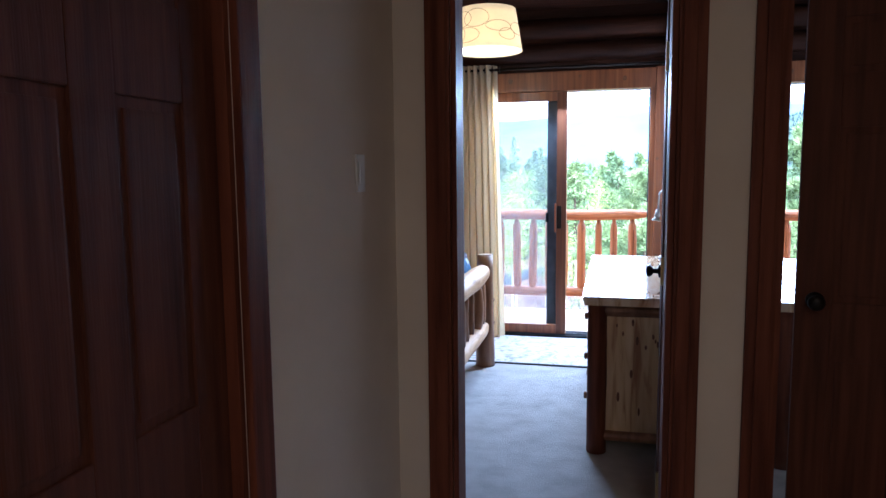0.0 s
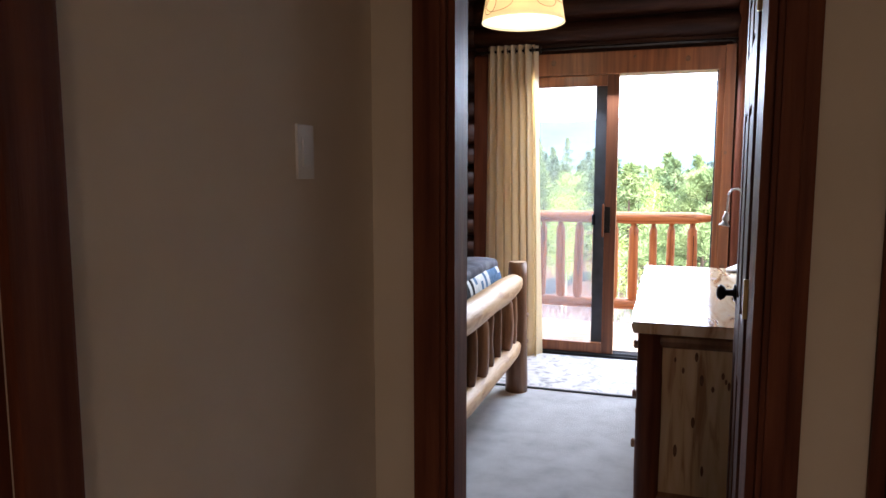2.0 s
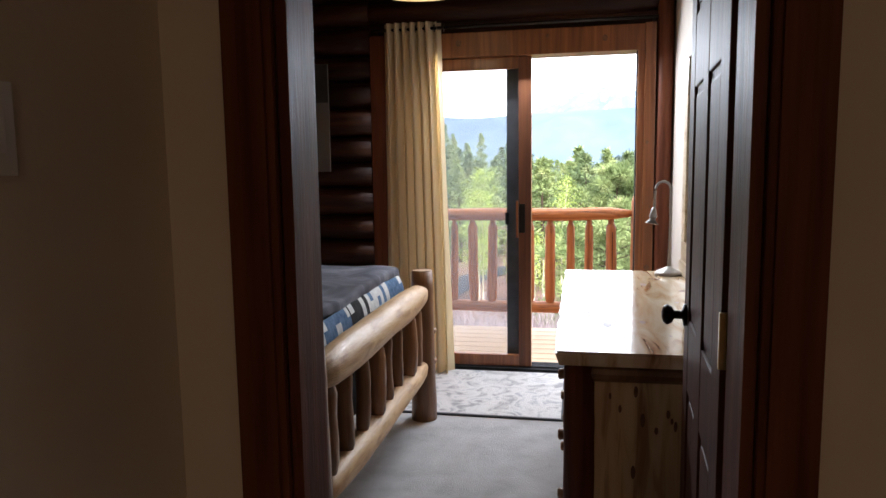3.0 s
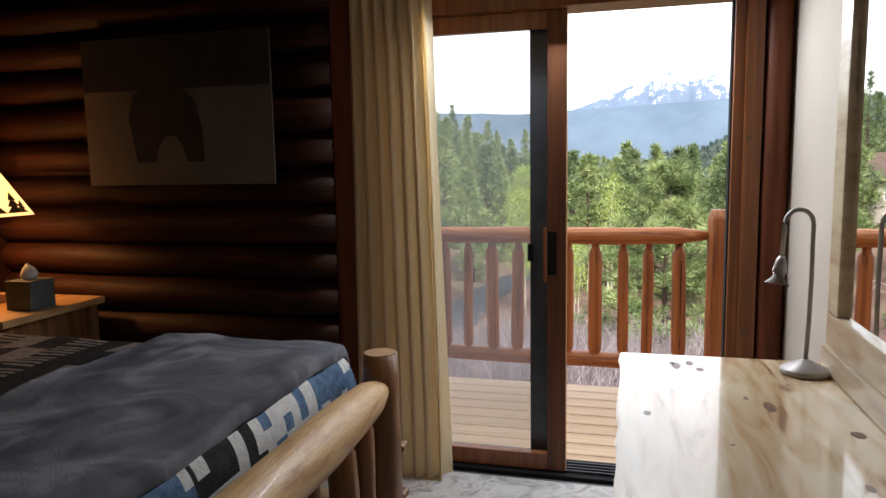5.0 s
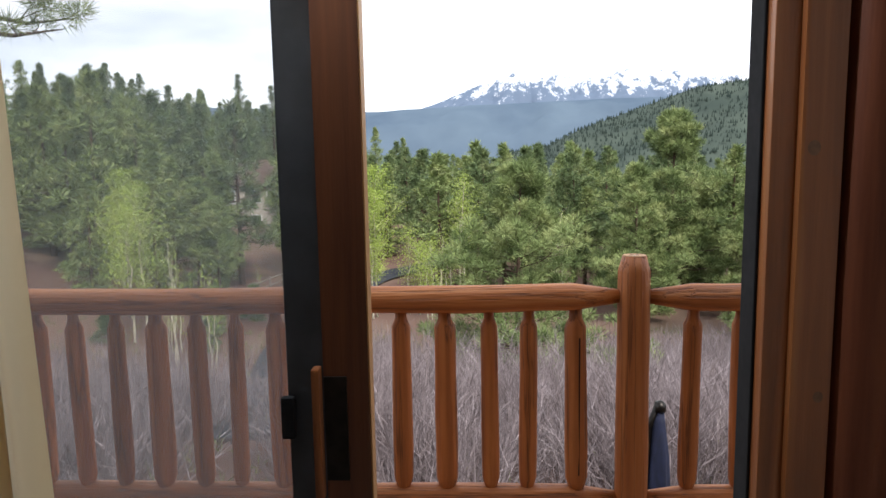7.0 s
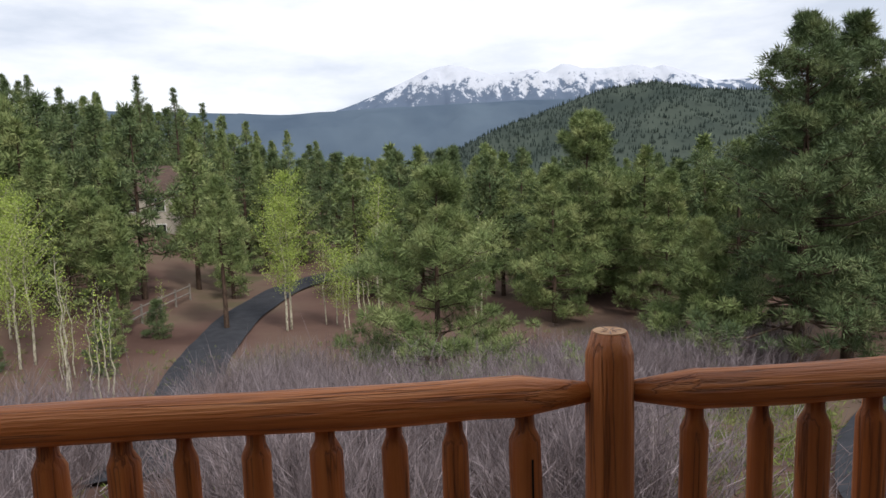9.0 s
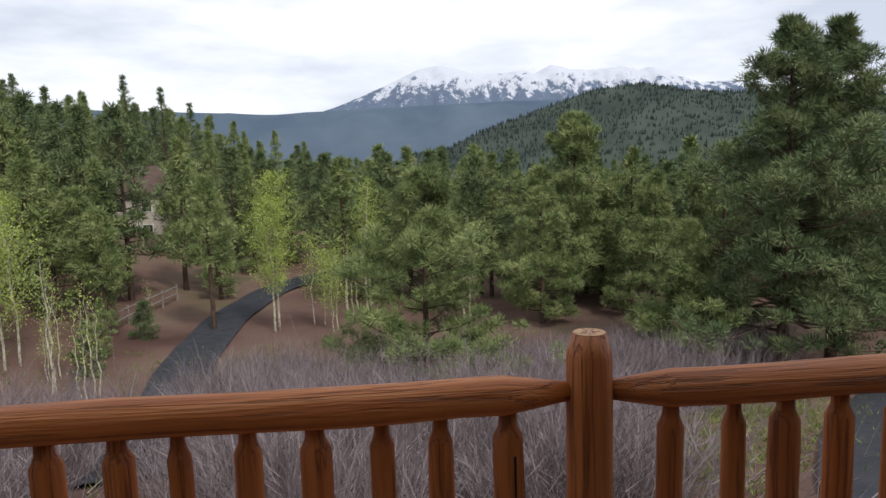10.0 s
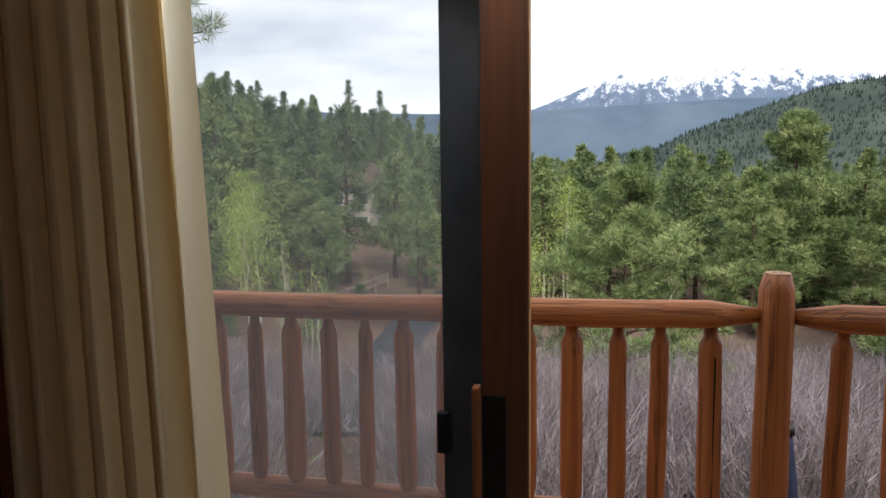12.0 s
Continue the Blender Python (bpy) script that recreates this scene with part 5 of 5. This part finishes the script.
for v in sb.verts:
    v.co *= 1 + 0.35 * noise.noise(v.co * 4)
    v.co.z *= 0.7
stone = part("boulder", sb, STONE, None, "pinkish granite boulder beside the drive")
tagged(stone, "pinkish granite boulder beside the drive", "boulder", "boulders by the drive")
stone.location = (12.5, 22.5, land(12.5, 22.5) + 0.05)
for i in range(24):
    x, y = rnd.uniform(11, 19), rnd.uniform(21, 24)
    o = copy_thing(stone, Matrix.Translation((x, y, land(x, y) + 0.05)) @ Matrix.Rotation(rnd.uniform(0, 6), 4, "Z"))
    q = rnd.uniform(0.5, 1.5)
    o.scale = (q, q, q)

# split-rail fence on the slope
fence = thing("rail_fence", (-15, 38, land(-15, 38)), "weathered grey split-rail fence on the slope", "fence")
fp = [(-14.2 + 0.2 * i, 34 + 2.4 * i) for i in range(6)]
for x, y in fp:
    part("post", tube([(x, y, land(x, y) - 0.2), (x, y, land(x, y) + 1.1)], 0.07, 8), FENCE_W, fence)
for (a, b), (c, d2) in zip(fp, fp[1:]):
    for h in (0.5, 0.95):
        part("rail", tube([(a, b, land(a, b) + h), (c, d2, land(c, d2) + h)], 0.05, 8), FENCE_W, fence)

# house among the trees
hx, hy = -23.0, 71.0
hz = land(hx, hy) - 1.4
house = thing("house", (hx, hy, hz), "cream two-storey house with brown roof among pines", "house")
part("wall", box(hx - 4, hx + 3, hy, hy + 6, hz - 0.5, hz + 5.6, 0), STUCCO, house)
bm = bmesh.new()
vs = [bm.verts.new((hx + x, hy + y, hz + z)) for x, y, z in ((-4.5, -0.6, 5.3), (3.5, -0.6, 5.3), (3.5, 6.6, 5.3), (-4.5, 6.6, 5.3), (-4.5, 3, 8), (3.5, 3, 8))]
for f in ((0, 1, 5, 4), (2, 3, 4, 5), (0, 4, 3), (1, 2, 5), (3, 2, 1, 0)):
    bm.faces.new([vs[i] for i in f])
part("roof", bm, ROOFING, house)
for x, z in ((-2.6, 3.4), (0.2, 3.4), (1.9, 3.4), (-2.6, 0.8), (0.2, 0.8)):
    w = part("window", box(hx + x - 0.55, hx + x + 0.55, hy - 0.05, hy - 0.002, hz + z, hz + z + 1.4, 0.01), PLASTIC, house)
    part("pane", box(hx + x - 0.45, hx + x + 0.45, hy - 0.07, hy - 0.054, hz + z + 0.1, hz + z + 1.3, 0.005), BLACK, w)

# folded patio umbrella below the deck
UX, UY = 1.7, 4.2
uz = land(UX, UY)
um = thing("patio_umbrella", (UX, UY, uz), "folded navy blue cantilever patio umbrella below the deck", "umbrella")
part("pole", tube([(UX - 0.12, UY, uz - 0.05), (UX - 0.13, UY, uz + 1.7), (UX - 0.06, UY, uz + 2.7), (UX + 0.02, UY, uz + 2.92)], 0.03, 10), IRON, um, smooth=True)
bm = tube([(UX + 0.03, UY, uz + z) for z in (0.6, 0.9, 1.4, 2.0, 2.5, 2.75, 2.85)], [0.13, 0.125, 0.115, 0.1, 0.08, 0.05, 0.03], 24, None, 0.45, 4)
part("canopy", bm, NAVY, um, "folded navy canvas canopy", True)
part("crown_cap", lathe([(0.0, 0), (0.05, 0.0), (0.045, 0.05), (0.02, 0.08), (0.0, 0.085)], (UX + 0.03, UY, uz + 2.85), 14), IRON, um, smooth=True)


# ---- distance ----
def ridge(name, mat, label, y, crest, depth, x0, x1, nx, ny, rough, seed, foot):
    bm = bmesh.new()
    grid = []
    for i in range(nx + 1):
        x = x0 + (x1 - x0) * i / nx
        row = []
        for j in range(ny + 1):
            v = j / ny
            c = crest(x)
            w = Vector((x * rough, v * depth * rough, seed))
            n1 = noise.fractal(w, 0.9, 2.1, 6)
            n2 = abs(noise.noise(w * 2.3)) + 0.5 * abs(noise.noise(w * 5.1))
            z = foot + (c - foot) * 1.03 * (smooth01(v * 1.0) ** 0.9) * (1 - 0.10 * (1 - v) * 4 * v * n2 * 2) + (c - foot) * 0.07 * n1 * (0.25 + 0.75 * math.sin(math.pi * v))
            row.append(bm.verts.new((x, y + depth * v, z)))
        grid.append(row)
    for i in range(nx):
        for j in range(ny):
            bm.faces.new((grid[i][j], grid[i + 1][j], grid[i + 1][j + 1], grid[i][j + 1]))
    return structure(name, bm, mat, label, True)


def interp(table):
    def f(x):
        for (a, b), (c, d2) in zip(table, table[1:]):
            if a <= x <= c:
                return b + (d2 - b) * (x - a) / (c - a)
        return table[0][1] if x < table[0][0] else table[-1][1]
    return f


MOUNTAIN = interp([(-785, 228), (-293, 251), (-209, 271), (-68, 323), (102, 394), (216, 445), (329, 465), (414, 444), (527, 415), (642, 427), (743, 440), (801, 419), (889, 462), (991, 436), (1108, 434), (1256, 451), (1345, 428), (1405, 446), (1555, 399), (1677, 363), (1860, 374), (1953, 338), (2172, 296)])
ridge("backdrop_mountain", SNOW, "snow-streaked mountain range under cloud, haze tinted into its colours", 2900, MOUNTAIN, 600, -1085, 3072, 260, 40, 0.0075, 3, 40)
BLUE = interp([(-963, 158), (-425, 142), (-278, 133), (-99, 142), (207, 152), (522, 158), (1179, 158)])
ridge("backdrop_ridge", RIDGE, "forested ridge, coloured blue for distance haze", 1500, BLUE, 400, -1900, 2200, 160, 20, 0.006, 8, -60)
GREEN = interp([(73, 9), (119, 31), (166, 48), (220, 66), (254, 76), (308, 81), (356, 73), (447, 72), (619, 63)])
hill = ridge("backdrop_hill", HILL, "dark green forested hill", 480, GREEN, 320, 33, 900, 120, 30, 0.008, 5, -45)

# trees on the hill, too many and too far to count
rnd = random.Random(61)
verts, faces = [], []
hv = [v.co.copy() for v in hill.data.vertices]
for _ in range(15000):
    v = hv[rnd.randrange(len(hv))]
    c = v + Vector((rnd.uniform(-4, 4), rnd.uniform(-6, 6), -1.0))
    h, w = rnd.uniform(3.0, 5.5), rnd.uniform(0.7, 1.2)
    k = len(verts)
    a0 = rnd.uniform(0, 2)
    verts += [c + Vector((w * math.cos(a0 + q * 1.571), w * math.sin(a0 + q * 1.571), 0)) for q in range(4)] + [c + Vector((0, 0, h))]
    faces += [(k, k + 1, k + 4), (k + 1, k + 2, k + 4), (k + 2, k + 3, k + 4), (k + 3, k, k + 4)]
woods = new("far_woods", mesh_of("far_woods", verts, faces, FOREST))
tagged(woods, "dense conifer forest covering the hill", "forest", "", "stuff")
